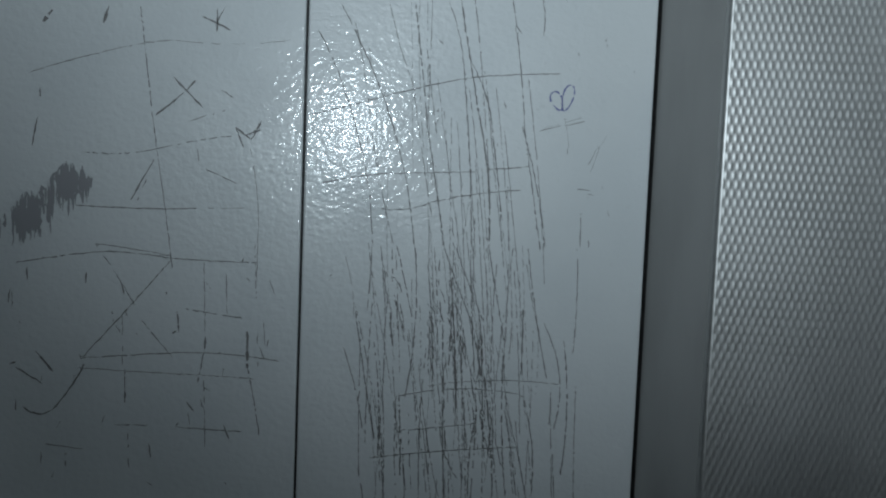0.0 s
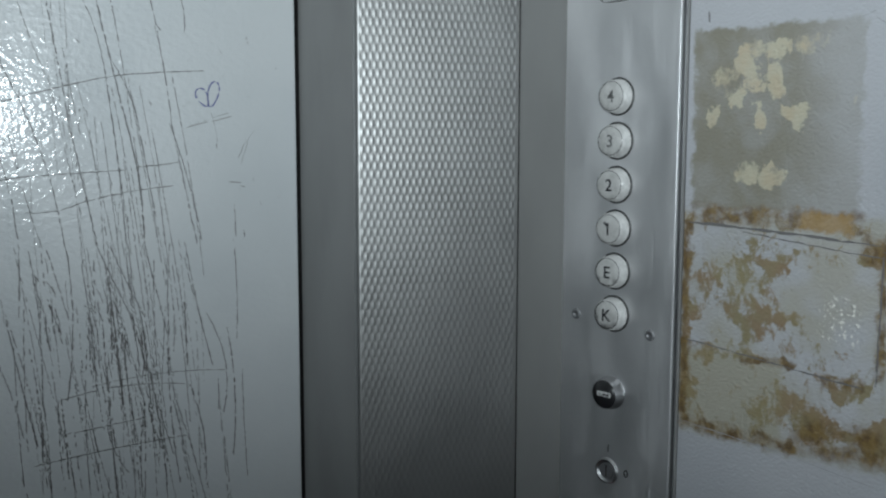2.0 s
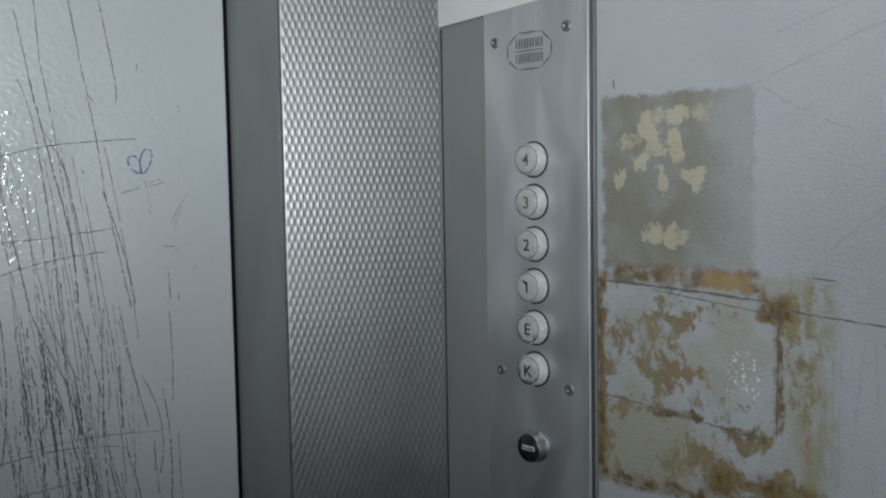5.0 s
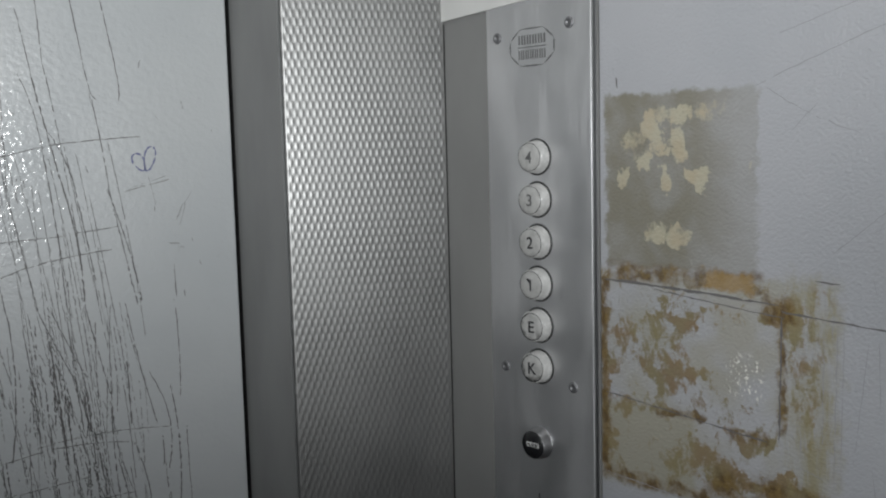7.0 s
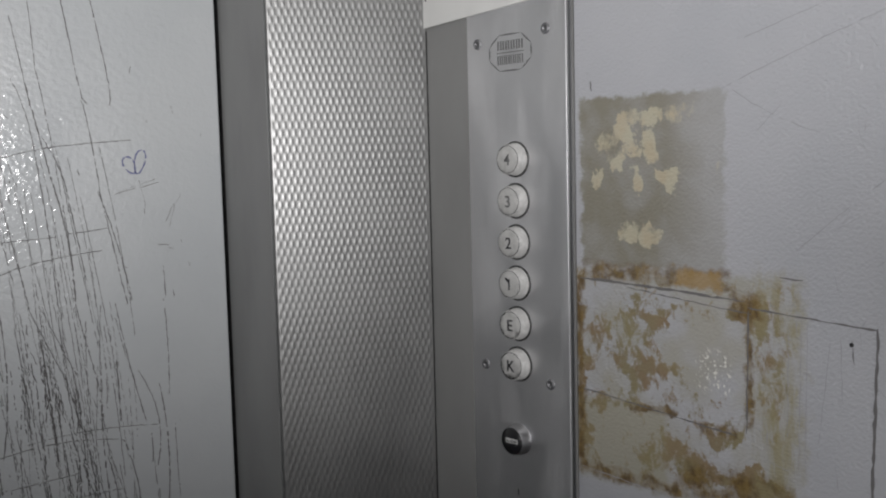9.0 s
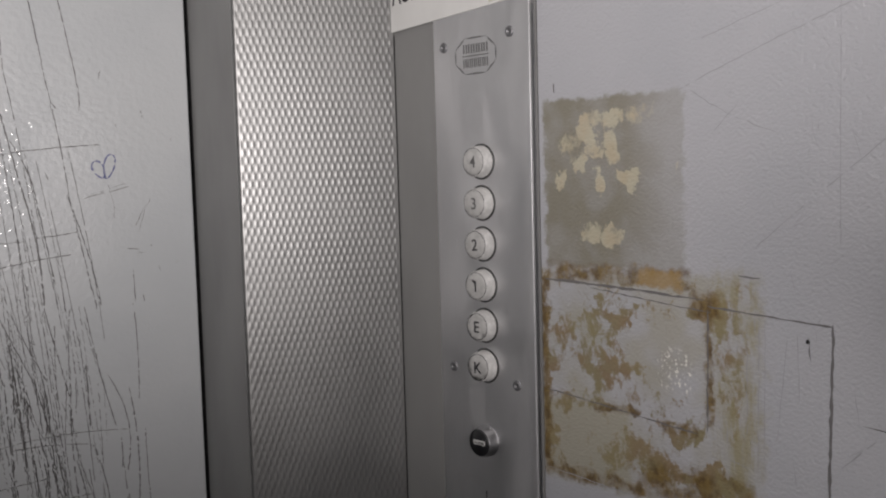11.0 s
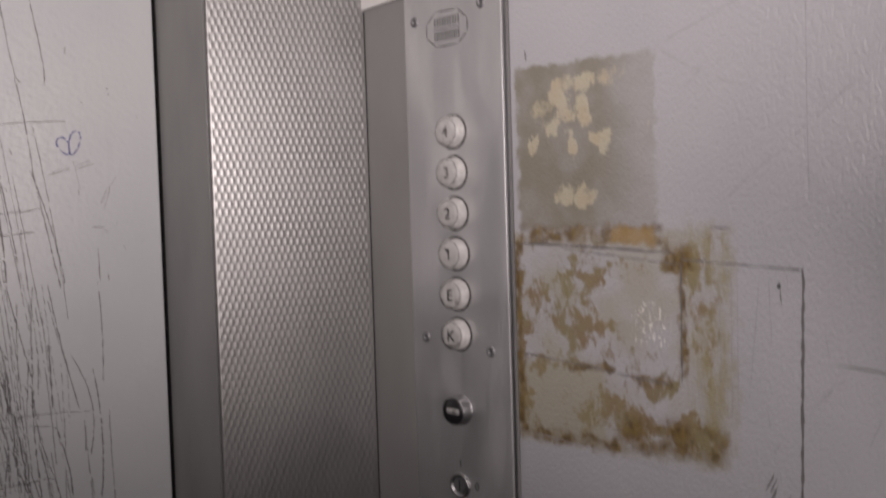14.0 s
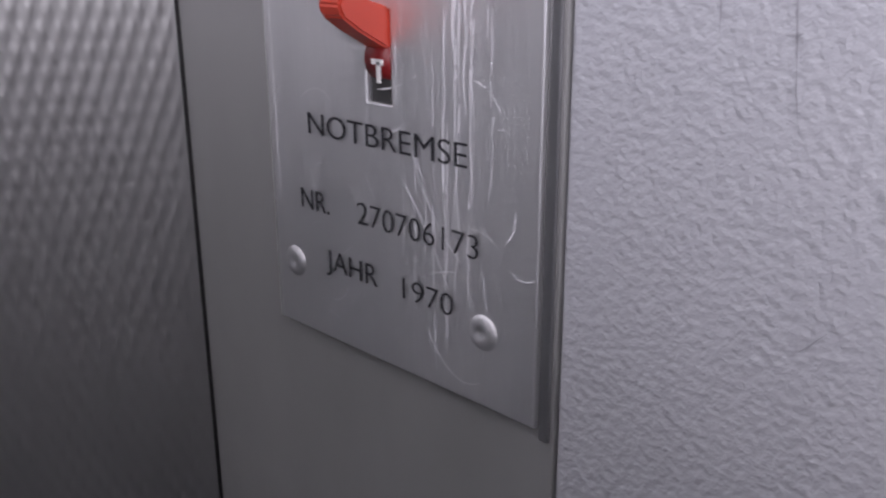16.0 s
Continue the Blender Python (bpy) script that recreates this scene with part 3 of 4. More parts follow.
scratch(r, -0.375, 1.561, -0.350, 1.436, -0.0001, 2, 0.1)
scratch(r, -0.350, 1.436, -0.331, 1.276, 0.0054, 2, 0.1)
scratch(r, -0.361, 1.495, -0.332, 1.410, 0.0056, 1.4, 0.15)
scratch(r, -0.332, 1.410, -0.315, 1.277, 0.0020, 1.4, 0.15)
scratch(r, -0.297, 1.423, -0.262, 1.278, 0.0034, 1.6, 0.02)
scratch(r, -0.551, 1.425, -0.466, 1.450, -0.0008, 1.2, 0.03)
scratch(r, -0.466, 1.450, -0.364, 1.477, 0.0010, 1.2, 0.03)
scratch(r, -0.364, 1.477, -0.253, 1.487, 0.0013, 1.2, 0.03)
scratch(r, -0.535, 1.345, -0.454, 1.360, 0.0021, 1.3, 0.03)
scratch(r, -0.454, 1.360, -0.349, 1.366, -0.0000, 1.3, 0.03)
scratch(r, -0.337, 1.369, -0.285, 1.375, 0.0000, 1.1, 0.1)
scratch(r, -0.463, 1.318, -0.402, 1.328, -0.0047, 1.2, 0.1)
scratch(r, -0.402, 1.328, -0.295, 1.346, 0.0024, 1.2, 0.1)
scratch(r, -0.276, 1.418, -0.220, 1.432, 0.0000, 0.7, 0.1)
scratch(r, -0.245, 1.428, -0.240, 1.391, 0.0000, 0.8, 0.4)
scratch(r, -0.205, 1.399, -0.214, 1.380, 0.0000, 1.2, 0.2)
scratch(r, -0.226, 1.350, -0.211, 1.349, 0.0000, 1.5, 0)
scratch(r, -0.220, 1.322, -0.219, 1.279, 0.0000, 1.1, 0.3)
scratch(r, -0.472, 1.273, -0.475, 1.195, 0.0010, 1.6, 0.1)
scratch(r, -0.420, 1.274, -0.426, 1.089, 0.0066, 1.7, 0.1)
scratch(r, -0.442, 1.274, -0.421, 1.188, 0.0005, 1.2, 0.3)
scratch(r, -0.397, 1.274, -0.388, 1.125, 0.0021, 1.2, 0.4)
scratch(r, -0.385, 1.274, -0.347, 1.181, -0.0006, 1.7, 0.1)
scratch(r, -0.347, 1.181, -0.331, 1.108, 0.0000, 1.7, 0.1)
scratch(r, -0.371, 1.275, -0.333, 1.184, -0.0007, 1.4, 0.2)
scratch(r, -0.353, 1.275, -0.341, 1.116, -0.0013, 1.3, 0.3)
scratch(r, -0.331, 1.276, -0.306, 1.156, 0.0000, 1.6, 0.1)
scratch(r, -0.301, 1.276, -0.304, 1.107, -0.0037, 1.2, 0.15)
scratch(r, -0.283, 1.277, -0.252, 1.116, -0.0021, 1.4, 0.05)
scratch(r, -0.222, 1.278, -0.221, 1.148, 0.0021, 1.2, 0.15)
scratch(r, -0.377, 1.251, -0.363, 1.076, 0.0019, 2.6, 0.2)
scratch(r, -0.489, 1.194, -0.461, 1.037, -0.0008, 2, 0.25)
scratch(r, -0.502, 1.149, -0.476, 1.049, 0.0026, 1.3, 0.2)
scratch(r, -0.285, 1.202, -0.284, 1.116, 0.0000, 2, 0.2)
scratch(r, -0.259, 1.185, -0.241, 1.050, 0.0138, 1.4, 0.2)
scratch(r, -0.233, 1.165, -0.229, 0.995, 0.0059, 1.8, 0.15)
scratch(r, -0.329, 1.117, -0.313, 0.967, 0.0015, 2.2, 0.1)
scratch(r, -0.307, 1.144, -0.297, 0.967, -0.0033, 1.8, 0.25)
scratch(r, -0.282, 1.095, -0.265, 0.966, 0.0070, 1.8, 0.25)
scratch(r, -0.215, 1.108, -0.211, 0.964, -0.0010, 1.2, 0.4)
scratch(r, -0.398, 1.104, -0.237, 1.109, 0.0058, 1, 0.2)
scratch(r, -0.432, 1.091, -0.282, 1.095, 0.0080, 1, 0.2)
scratch(r, -0.430, 1.048, -0.333, 1.059, -0.0005, 1, 0.3)
scratch(r, -0.466, 1.013, -0.286, 1.029, 0.0022, 1.2, 0.2)
scratch(r, -0.461, 1.273, -0.454, 1.085, 0.0046, 1.3, 0.25)
scratch(r, -0.382, 1.060, -0.358, 0.989, -0.0060, 1.2, 0.3)
for way, heavy in ((((-0.388, 1.641), (-0.375, 1.561)), 1.2), (((-0.366, 1.659), (-0.362, 1.579), (-0.352, 1.515), (-0.338, 1.393), (-0.331, 1.319)), 1.1),
                   (((-0.329, 1.667), (-0.315, 1.572), (-0.303, 1.500), (-0.293, 1.413), (-0.268, 1.273)), 1.4), (((-0.295, 1.671), (-0.285, 1.615), (-0.276, 1.557), (-0.276, 1.530)), 1.3)):
    for (x0, z0), (x1, z1) in zip(way, way[1:]):
        scratch(r, x0, z0, x1, z1, 0.0006, heavy, 0.05)

# the dense bundle of scratches low on the leading leaf, rough gouges in it, and stray flecks
for i in range(9):
    x, z, ln = rng.uniform(-0.52, -0.28), rng.uniform(1.30, 1.60), rng.uniform(0.16, 0.36)
    scratch(r, x, z, x + ln * rng.gauss(0.06, 0.03), z - ln, rng.gauss(0, 0.004), rng.uniform(0.35, 0.8), rng.uniform(0.2, 0.45))
for i in range(16):
    x, z, ln = rng.triangular(-0.46, -0.27, -0.36), rng.uniform(1.36, 1.50), rng.uniform(0.18, 0.34)
    scratch(r, x, z, x + ln * rng.gauss(0.12, 0.03), z - ln, rng.gauss(0, 0.003), rng.uniform(0.4, 0.9), rng.uniform(0.1, 0.4))
for i in range(62):
    x = rng.triangular(-0.52, -0.21, -0.40)
    z = rng.uniform(1.08, 1.34) - abs(x + 0.38) * 0.5
    ln = rng.uniform(0.06, 0.26)
    scratch(r, x, z, x + ln * rng.gauss(0.09, 0.06), z - ln, rng.gauss(0, 0.003), rng.uniform(0.45, 1.2), rng.uniform(0.15, 0.6))
for i in range(30):
    x = rng.triangular(-0.50, -0.22, -0.38)
    z = rng.uniform(0.98, 1.18)
    scratch(r, x, z, x + rng.gauss(0.008, 0.008), z - rng.uniform(0.04, 0.2), rng.gauss(0, 0.002), rng.uniform(0.7, 1.7), rng.uniform(0.2, 0.5))
for i in range(11):
    x, z = rng.triangular(-0.50, -0.25, -0.42), rng.uniform(1.02, 1.24)
    for k in range(7):
        o, ln = rng.gauss(0, 0.0022), rng.uniform(0.012, 0.05)
        zz = z + rng.gauss(0, 0.02)
        scratch(r, x + o, zz, x + o + rng.gauss(0.004, 0.004), zz - ln, rng.gauss(0, 0.001), rng.uniform(0.6, 1.7), rng.uniform(0.3, 0.7))
for i in range(45):
    x, z = rng.uniform(-0.90, -0.59), rng.uniform(0.94, 1.26)
    scratch(l, x, z, x + rng.gauss(0, 0.004), z - rng.uniform(0.003, 0.018), 0, rng.uniform(0.8, 2.0), 0.2)
for i in range(30):
    x, z = rng.uniform(-0.53, -0.16), rng.uniform(1.2, 1.6)
    scratch(r, x, z, x + rng.gauss(0, 0.003), z - rng.uniform(0.002, 0.012), 0, rng.uniform(0.5, 1.2), 0.2)
# short crooked marks by the heart
for way in (((-0.246, 1.437), (-0.241, 1.412), (-0.239, 1.398)), ((-0.192, 1.418), (-0.201, 1.404), (-0.207, 1.384), (-0.211, 1.372)),
            ((-0.270, 1.421), (-0.250, 1.427), (-0.224, 1.436)), ((-0.217, 1.345), (-0.205, 1.343))):
    for (x0, z0), (x1, z1) in zip(way, way[1:]):
        scratch(r, x0, z0, x1, z1, 0.0008, 0.5, 0.3)
for leaf, bm in strokes.items():
    part("scratching", bm, SCRATCH_DARK, leaf, "dark scratches down to bare steel")


def smudge(leaf, cx, cz, w, h, seed):
    """A ragged rubbed patch of upright fibres."""
    q = random.Random(seed)
    bm = bmesh.new()
    for i in range(125):
        x = cx + q.gauss(0, 0.30) * w
        top = cz + h * q.uniform(-0.1, 0.5) * (1 - abs(x - cx) / w) + (x - cx) * 0.35
        ln = h * q.uniform(0.15, 0.65)
        pts = [Vector((x + q.gauss(0, 0.0006), 0.4693 - 0.000002 * i, top - ln * u / 4)) for u in range(5)]
        ribbon(bm, pts, q.uniform(0.0006, 0.0020), OUT, 0.06, q)
    return part("smudge", bm, SMUDGE, leaf, "grey rubbed smudge")


smudge(leaf_l, -0.829, 1.333, 0.042, 0.058, 2)
smudge(leaf_l, -0.872, 1.298, 0.034, 0.060, 4)
bm = bmesh.new()
# two leaf-shaped pen loops that share the heart's tip
for cx, cz, w, h, lean in ((-0.0066, 0.0000, 0.0066, 0.0118, 26), (0.0062, 0.0042, 0.0064, 0.0158, -14)):
    pts = []
    for i in range(33):
        a = 2 * math.pi * i / 32
        ex, ez = w * math.sin(a) * (1.0 + 0.25 * math.cos(a)), h * math.cos(a)
        c, q = math.cos(radians(lean)), math.sin(radians(lean))
        pts.append(Vector((-0.2495 + cx + ex * c - ez * q, 0.4693, 1.4545 + cz + ex * q + ez * c)))
    ribbon(bm, pts, 0.0010, OUT, 0.05, rng)
part("pen_heart", bm, PEN_BLUE, leaf_r, "small heart drawn in blue pen")

# ---- the side wall's own marks ----
wall_strokes, faint_strokes = bmesh.new(), bmesh.new()
IN = Vector((-1, 0, 0))


def wall_scratch(y0, z0, y1, z1, weight=1.0, dash=0.0, bend=0.0):
    a, b = Vector((0.0027, y0, z0)), Vector((0.0027, y1, z1))
    d = b - a
    n = max(3, int(d.length / 0.006))
    side = Vector((0, -d.z, d.y)).normalized()
    pts = [a + d * (i / n) + side * (4 * bend * (i / n) * (1 - i / n) + rng.gauss(0, 0.0003)) for i in range(n + 1)]
    ribbon(wall_strokes if weight > 1.1 else faint_strokes, pts, 0.00050 * weight, IN, dash * 0.2, rng)


# the outline of a frame that once hung there
wall_scratch(-0.087, 1.3185, -0.285, 1.3085, 2.4, 0.05, -0.001)
wall_scratch(-0.286, 1.3030, -0.407, 1.2940, 1.8, 0.0)
wall_scratch(-0.407, 1.2960, -0.4035, 1.060, 2.9, 0.0)
wall_scratch(-0.287, 1.300, -0.286, 1.180, 2.2, 0.1)
wall_scratch(-0.090, 1.195, -0.180, 1.186, 1.3, 0.2)
wall_scratch(-0.180, 1.186, -0.275, 1.176, 1.6, 0.1)
wall_scratch(-0.150, 1.312, -0.290, 1.297, 1.2, 0.25)
wall_scratch(-0.088, 1.1065, -0.20, 1.097, 0.9, 0.2)
wall_scratch(-0.20, 1.097, -0.345, 1.080, 0.6, 0.35)
wall_scratch(-0.339, 1.300, -0.338, 1.148, 0.7, 0.2)
wall_scratch(-0.345, 1.300, -0.344, 1.150, 0.6, 0.3)
wall_scratch(-0.327, 1.290, -0.327, 1.179, 0.8, 0.45)
wall_scratch(-0.340, 1.333, -0.318, 1.334, 1.6, 0.1)
wall_scratch(-0.257, 1.512, -0.340, 1.544, 0.9, 0.25)
wall_scratch(-0.340, 1.544, -0.440, 1.578, 0.9, 0.2)
wall_scratch(-0.276, 1.556, -0.360, 1.581, 0.7, 0.4)
wall_scratch(-0.269, 1.511, -0.356, 1.466, 0.8, 0.2, 0.004)
wall_scratch(-0.318, 1.494, -0.293, 1.469, 0.8, 0.3)
wall_scratch(-0.412, 1.575, -0.413, 1.367, 0.7, 0.3)
wall_scratch(-0.335, 1.361, -0.382, 1.402, 0.9, 0.3)
wall_scratch(-0.400, 1.416, -0.455, 1.460, 0.9, 0.3)
wall_scratch(-0.433, 1.211, -0.49, 1.205, 1.4, 0.1)
wall_scratch(-0.415, 1.17, -0.445, 1.20, 0.8, 0.3)
wall_scratch(-0.385, 1.283, -0.387, 1.262, 1.2, 0.0)
wall_scratch(-0.375, 1.284, -0.377, 1.225, 0.7, 0.4)
wall_scratch(-0.366, 1.282, -0.355, 1.170, 0.6, 0.45)
wall_scratch(-0.1045, 1.531, -0.106, 1.520, 3.0, 0.0)
wall_scratch(-0.150, 0.990, -0.1555, 0.945, 0.42, 0.0)
wall_scratch(-0.129, 0.996, -0.132, 0.965, 0.42, 0.0)
wall_scratch(-0.1500, 0.9655, -0.1545, 0.9665, 0.7, 0.0)
wall_scratch(-0.163, 0.884, -0.170, 0.891, 0.6, 0.1)
for i in range(40):
    y, z = rng.uniform(-0.50, -0.30), rng.uniform(1.02, 1.55)
    wall_scratch(y, z, y + rng.gauss(0, 0.010), z - rng.uniform(0.002, 0.03), rng.uniform(0.3, 0.8), 0.3)
for i in range(14):
    y, z = rng.uniform(-0.42, -0.11), rng.uniform(0.80, 1.05)
    wall_scratch(y, z, y + rng.gauss(0, 0.003), z - rng.uniform(0.002, 0.02), rng.uniform(0.3, 0.7), 0.2)
# a rubbed smear and a few cuts beside the foot of the frame's outline
for i in range(9):
    y, z = rng.uniform(-0.402, -0.376), 1.012 + rng.gauss(0, 0.004)
    wall_scratch(y, z, y - rng.uniform(0.006, 0.016), z + rng.gauss(0.001, 0.001), rng.uniform(0.6, 1.0), 0.3)
for i in range(5):
    y, z = rng.uniform(-0.394, -0.376), rng.uniform(1.085, 1.105)
    wall_scratch(y, z, y + rng.uniform(0.002, 0.010), z - rng.uniform(0.012, 0.026), rng.uniform(1.15, 1.5), 0.2)
part("frame_outline", wall_strokes, SCRATCH_DARK, wall_right, "dark outline left by a removed frame")
part("scratching", faint_strokes, SCRATCH_FAINT, wall_right, "faint scratches in the paint")
nail = part("nail_mark", lathe(((0, 0.0012), (0.0014, 0.0010), (0.0022, 0.0)), out_of_wall(-0.3845, 1.279, 0.0032), 14), GAP_BLACK, wall_right, "dark nail hole")

# ---- control plate ----
plate = thing("control_panel", "brushed aluminium lift control plate with buttons and red lever", "control panel")
plate_bm = bmesh.new()
PY0, PY1, PZ0, PZ1 = -0.0752, 0.0738, 0.827, 1.634
ys, zs = (PY0, -0.0045, 0.0093, PY1), (PZ0, 0.9315, 0.9655, PZ1)
for front in (True, False):
    x = 0.0 if front else 0.0024
    grid = [[plate_bm.verts.new((x, y, z)) for y in ys] for z in zs]
    for i in range(3):
        for j in range(3):
            if (i, j) != (1, 1):
                q = (grid[i][j], grid[i][j + 1], grid[i + 1][j + 1], grid[i + 1][j])
                plate_bm.faces.new(q if front else q[::-1])
    if front:
        first = grid
for ring in ([(0, 0), (0, 1), (0, 2), (0, 3), (1, 3), (2, 3), (3, 3), (3, 2), (3, 1), (3, 0), (2, 0), (1, 0)], [(1, 1), (2, 1), (2, 2), (1, 2)]):
    for (a, b), (c, d) in zip(ring, ring[1:] + ring[:1]):
        plate_bm.faces.new((first[a][b], first[c][d], grid[c][d], grid[a][b]))
bmesh.ops.recalc_face_normals(plate_bm, faces=plate_bm.faces)
rim = [e for e in plate_bm.edges if all(abs(v.co.x) < 1e-6 for v in e.verts) and len({f.normal.to_tuple(1) for f in e.link_faces}) > 1]
bmesh.ops.bevel(plate_bm, geom=rim, offset=0.0007, segments=2, affect="EDGES", profile=0.5)
part("plate", plate_bm, PLATE_ALU, plate, "brushed aluminium face plate, scratched at its foot")
part("edge_rail", box_bm(0.0011, 0.0024, -0.0808, -0.0764, PZ0 - 0.004, 1.62, 0.0005), DULL_CHROME, plate, "narrow dull metal edge strip")
part("slot_well", box_bm(0.0024, 0.012, -0.006, 0.014, 0.928, 0.969), BUTTON_SHADE, plate, "dark well behind the lever slot")


def screw(y, z, r, raised=True):
    if raised:
        ob = part("screw", lathe(((r, 0.0), (r, 0.0006), (r * 0.86, 0.0017), (r * 0.4, 0.0022), (r * 0.36, 0.0010), (0, 0.0010)), out_of_wall(y, z, 0.0), 24), SCREW_STEEL, plate, "round-headed steel screw", True)
    else:
        ob = part("rivet", lathe(((r, 0.0), (r * 0.95, 0.0004), (r * 0.72, 0.0012), (r * 0.36, 0.0016), (r * 0.30, 0.0012), (0, 0.0012)), out_of_wall(y, z, 0.0), 24), PLATE_ALU, plate, "domed aluminium rivet", True)
    return ob


for y, z in ((0.0565, 1.5865), (-0.0465, 1.5935), (0.0525, 1.2030), (-0.0475, 1.1925)):
    screw(y, z, 0.0062)
screw(-0.0510, 0.8560, 0.0068, False)
screw(0.0600, 0.8565, 0.0068, False)


def floor_button(n, mark):
    """A clear cap with its number under it, in a bright sleeve standing off the plate."""
    z = 1.45 - 0.048 * n
    at = out_of_wall(0.0005, z, 0.0)
    sleeve = part("button", lathe(((0.0188, 0.0), (0.0188, 0.0014), (0.0180, 0.0018), (0.0176, 0.0118), (0.0170, 0.0134), (0.0157, 0.0139)), at, 40), BUTTON_SIDE, plate, f"round lift button in a bright sleeve, marked {mark}", True)
    # dark collar, widened and blackened to paint in the shadow round the button
    part("shaded_collar", lathe(((0.0209, 0.0), (0.0209, 0.0007), (0.0202, 0.0011), (0.0188, 0.0011)), at, 40), BUTTON_SHADE, sleeve)
    part("rim", lathe(((0.0161, 0.0130), (0.0160, 0.0141), (0.0154, 0.0142), (0.0152, 0.0130)), at, 40), BUTTON_SHADE, sleeve, "dark rim round the cap", True)
    chips = random.Random(n + 30)
    cap = lathe(((0.0153, 0.0128), (0.0153, 0.0140), (0.0146, 0.0146), (0.0075, 0.0148), (0, 0.0148)), at, 40)
    if n >= 4:
        # broken rims of the two lowest caps
        for v in cap.verts:
            rel = Vector((0, v.co.y, v.co.z - z))
            if rel.length > 0.013 and (rel.y > 0.006 or rel.z < -0.008) and chips.random() < 0.6:
                v.co.y -= rel.y * chips.uniform(0.05, 0.16)
                v.co.z -= rel.z * chips.uniform(0.05, 0.16)
    part("cap", cap, BUTTON_CLEAR, sleeve, "milky clear plastic cap", True)
    h = 0.0132
    lettering("number", mark, INK if n not in (0, 1) else LOGO_INK, sleeve, 0.0005, z - h / 2, h, x=-0.0150, thin=0.0002, align="CENTER")
    if mark == "1":
        flag = box_bm(-0.0008, 0.0008, -0.0032, 0.0032, -0.0011, 0.0011)
        bmesh.ops.transform(flag, matrix=pose(-0.0146, 0.0030, z + 0.0048, 40, 0, 0), verts=flag.verts)
        part("number", flag, INK, sleeve)
    return sleeve


for n, mark in enumerate("4321EK"):
    floor_button(n, mark)

AZ = 1.1195
alarm = part("alarm_button", lathe(((0.0190, 0.0), (0.0186, 0.0040), (0.0172, 0.0050), (0.0170, 0.0118), (0.0160, 0.0130)), out_of_wall(0.0020, AZ), 40), DULL_CHROME, plate, "black alarm button in a dull chrome ring", True)
part("cap", lathe(((0.0160, 0.0120), (0.0158, 0.0128), (0, 0.0132)), out_of_wall(0.0020, AZ), 40), BLACK_PLASTIC, alarm, "black cap", True)
part("label_strip", box_bm(-0.0137, -0.0131, -0.0070, 0.0110, AZ - 0.0026, AZ + 0.0028, 0.0002), WHITE_PRINT, alarm, "white label strip")
lettering("alarm_text", "ALARM", INK, alarm, 0.0020, AZ - 0.0017, 0.0036, 0.0155, x=-0.0140, thin=0.0001, align="CENTER")

KZ = 1.0275
key = part("key_switch", lathe(((0.0150, 0.0), (0.0148, 0.0028), (0.0132, 0.0040), (0.0116, 0.0032), (0.0112, 0.0014), (0, 0.0014)), out_of_wall(0.0045, KZ), 36), DULL_CHROME, plate, "chrome key switch", True)
part("keyhole", box_bm(-0.0026, -0.0012, 0.0035, 0.0056, KZ - 0.007, KZ + 0.007, 0.0003), GAP_BLACK, key)
part("barrel", lathe(((0.0092, 0.0012), (0.0090, 0.0022), (0, 0.0022)), out_of_wall(0.0045, KZ), 28), SCREW_STEEL, key, "worn key barrel")
lettering("mark_on", "I", INK, plate, 0.0050, 1.0500, 0.0082)
lettering("mark_off", "0", INK, plate, -0.0180, 1.0255, 0.0090)

# red brake lever standing out of its slot
lever_bm = bmesh.new()
prof = [(0.006, 0.9645), (-0.008, 0.9690), (-0.016, 0.9716), (-0.0205, 0.9720), (-0.0222, 0.9680), (-0.0207, 0.9638), (-0.013, 0.9585), (0.0, 0.9515), (0.006, 0.9500)]
sides = [[lever_bm.verts.new((x, y, z)) for x, z in prof] for y in (0.0080, -0.0040)]
lever_bm.faces.new(sides[0])
lever_bm.faces.new(sides[1][::-1])
for i in range(len(prof)):
    j = (i + 1) % len(prof)
    lever_bm.faces.new((sides[0][i], sides[0][j], sides[1][j], sides[1][i]))
bmesh.ops.recalc_face_normals(lever_bm, faces=lever_bm.faces)
bmesh.ops.bevel(lever_bm, geom=list(lever_bm.edges), offset=0.0009, segments=2, affect="EDGES")
lever = part("brake_lever", lever_bm, RED, plate, "orange-red plastic brake lever")
part("lever_drum", lathe(((0.0, -0.006), (0.0085, -0.006), (0.0085, 0.006), (0.0, 0.006)), pose(0.0068, 0.0020, 0.9475, 90, 0, 0), 28), DARK_RED, lever, "dark red drum of the lever", True)
part("drum_mark", box_bm(-0.0022, -0.0016, -0.0010, 0.0008, 0.9395, 0.9470), WHITE_PRINT, lever, "white stroke on the drum")
part("drum_mark", box_bm(-0.0022, -0.0016, -0.0026, 0.0036, 0.9460, 0.9480), WHITE_PRINT, lever, "white stroke on the drum")

lettering("brake_text", "NOTBREMSE", INK, plate, 0.0470, 0.9145, 0.0090, 0.0890, thin=-0.00012)
lettering("number_text", "NR.", INK, plate, 0.0538, 0.8823, 0.0088, 0.0185, thin=-0.00012)
lettering("number_text", "270706173", INK, plate, 0.0170, 0.8826, 0.0092, 0.0650, thin=-0.00022)
lettering("year_text", "JAHR", INK, plate, 0.0368, 0.8585, 0.0088, 0.0320, thin=-0.00012)
lettering("year_text", "1970", INK, plate, -0.0062, 0.8580, 0.0088, 0.0268, thin=-0.00022)

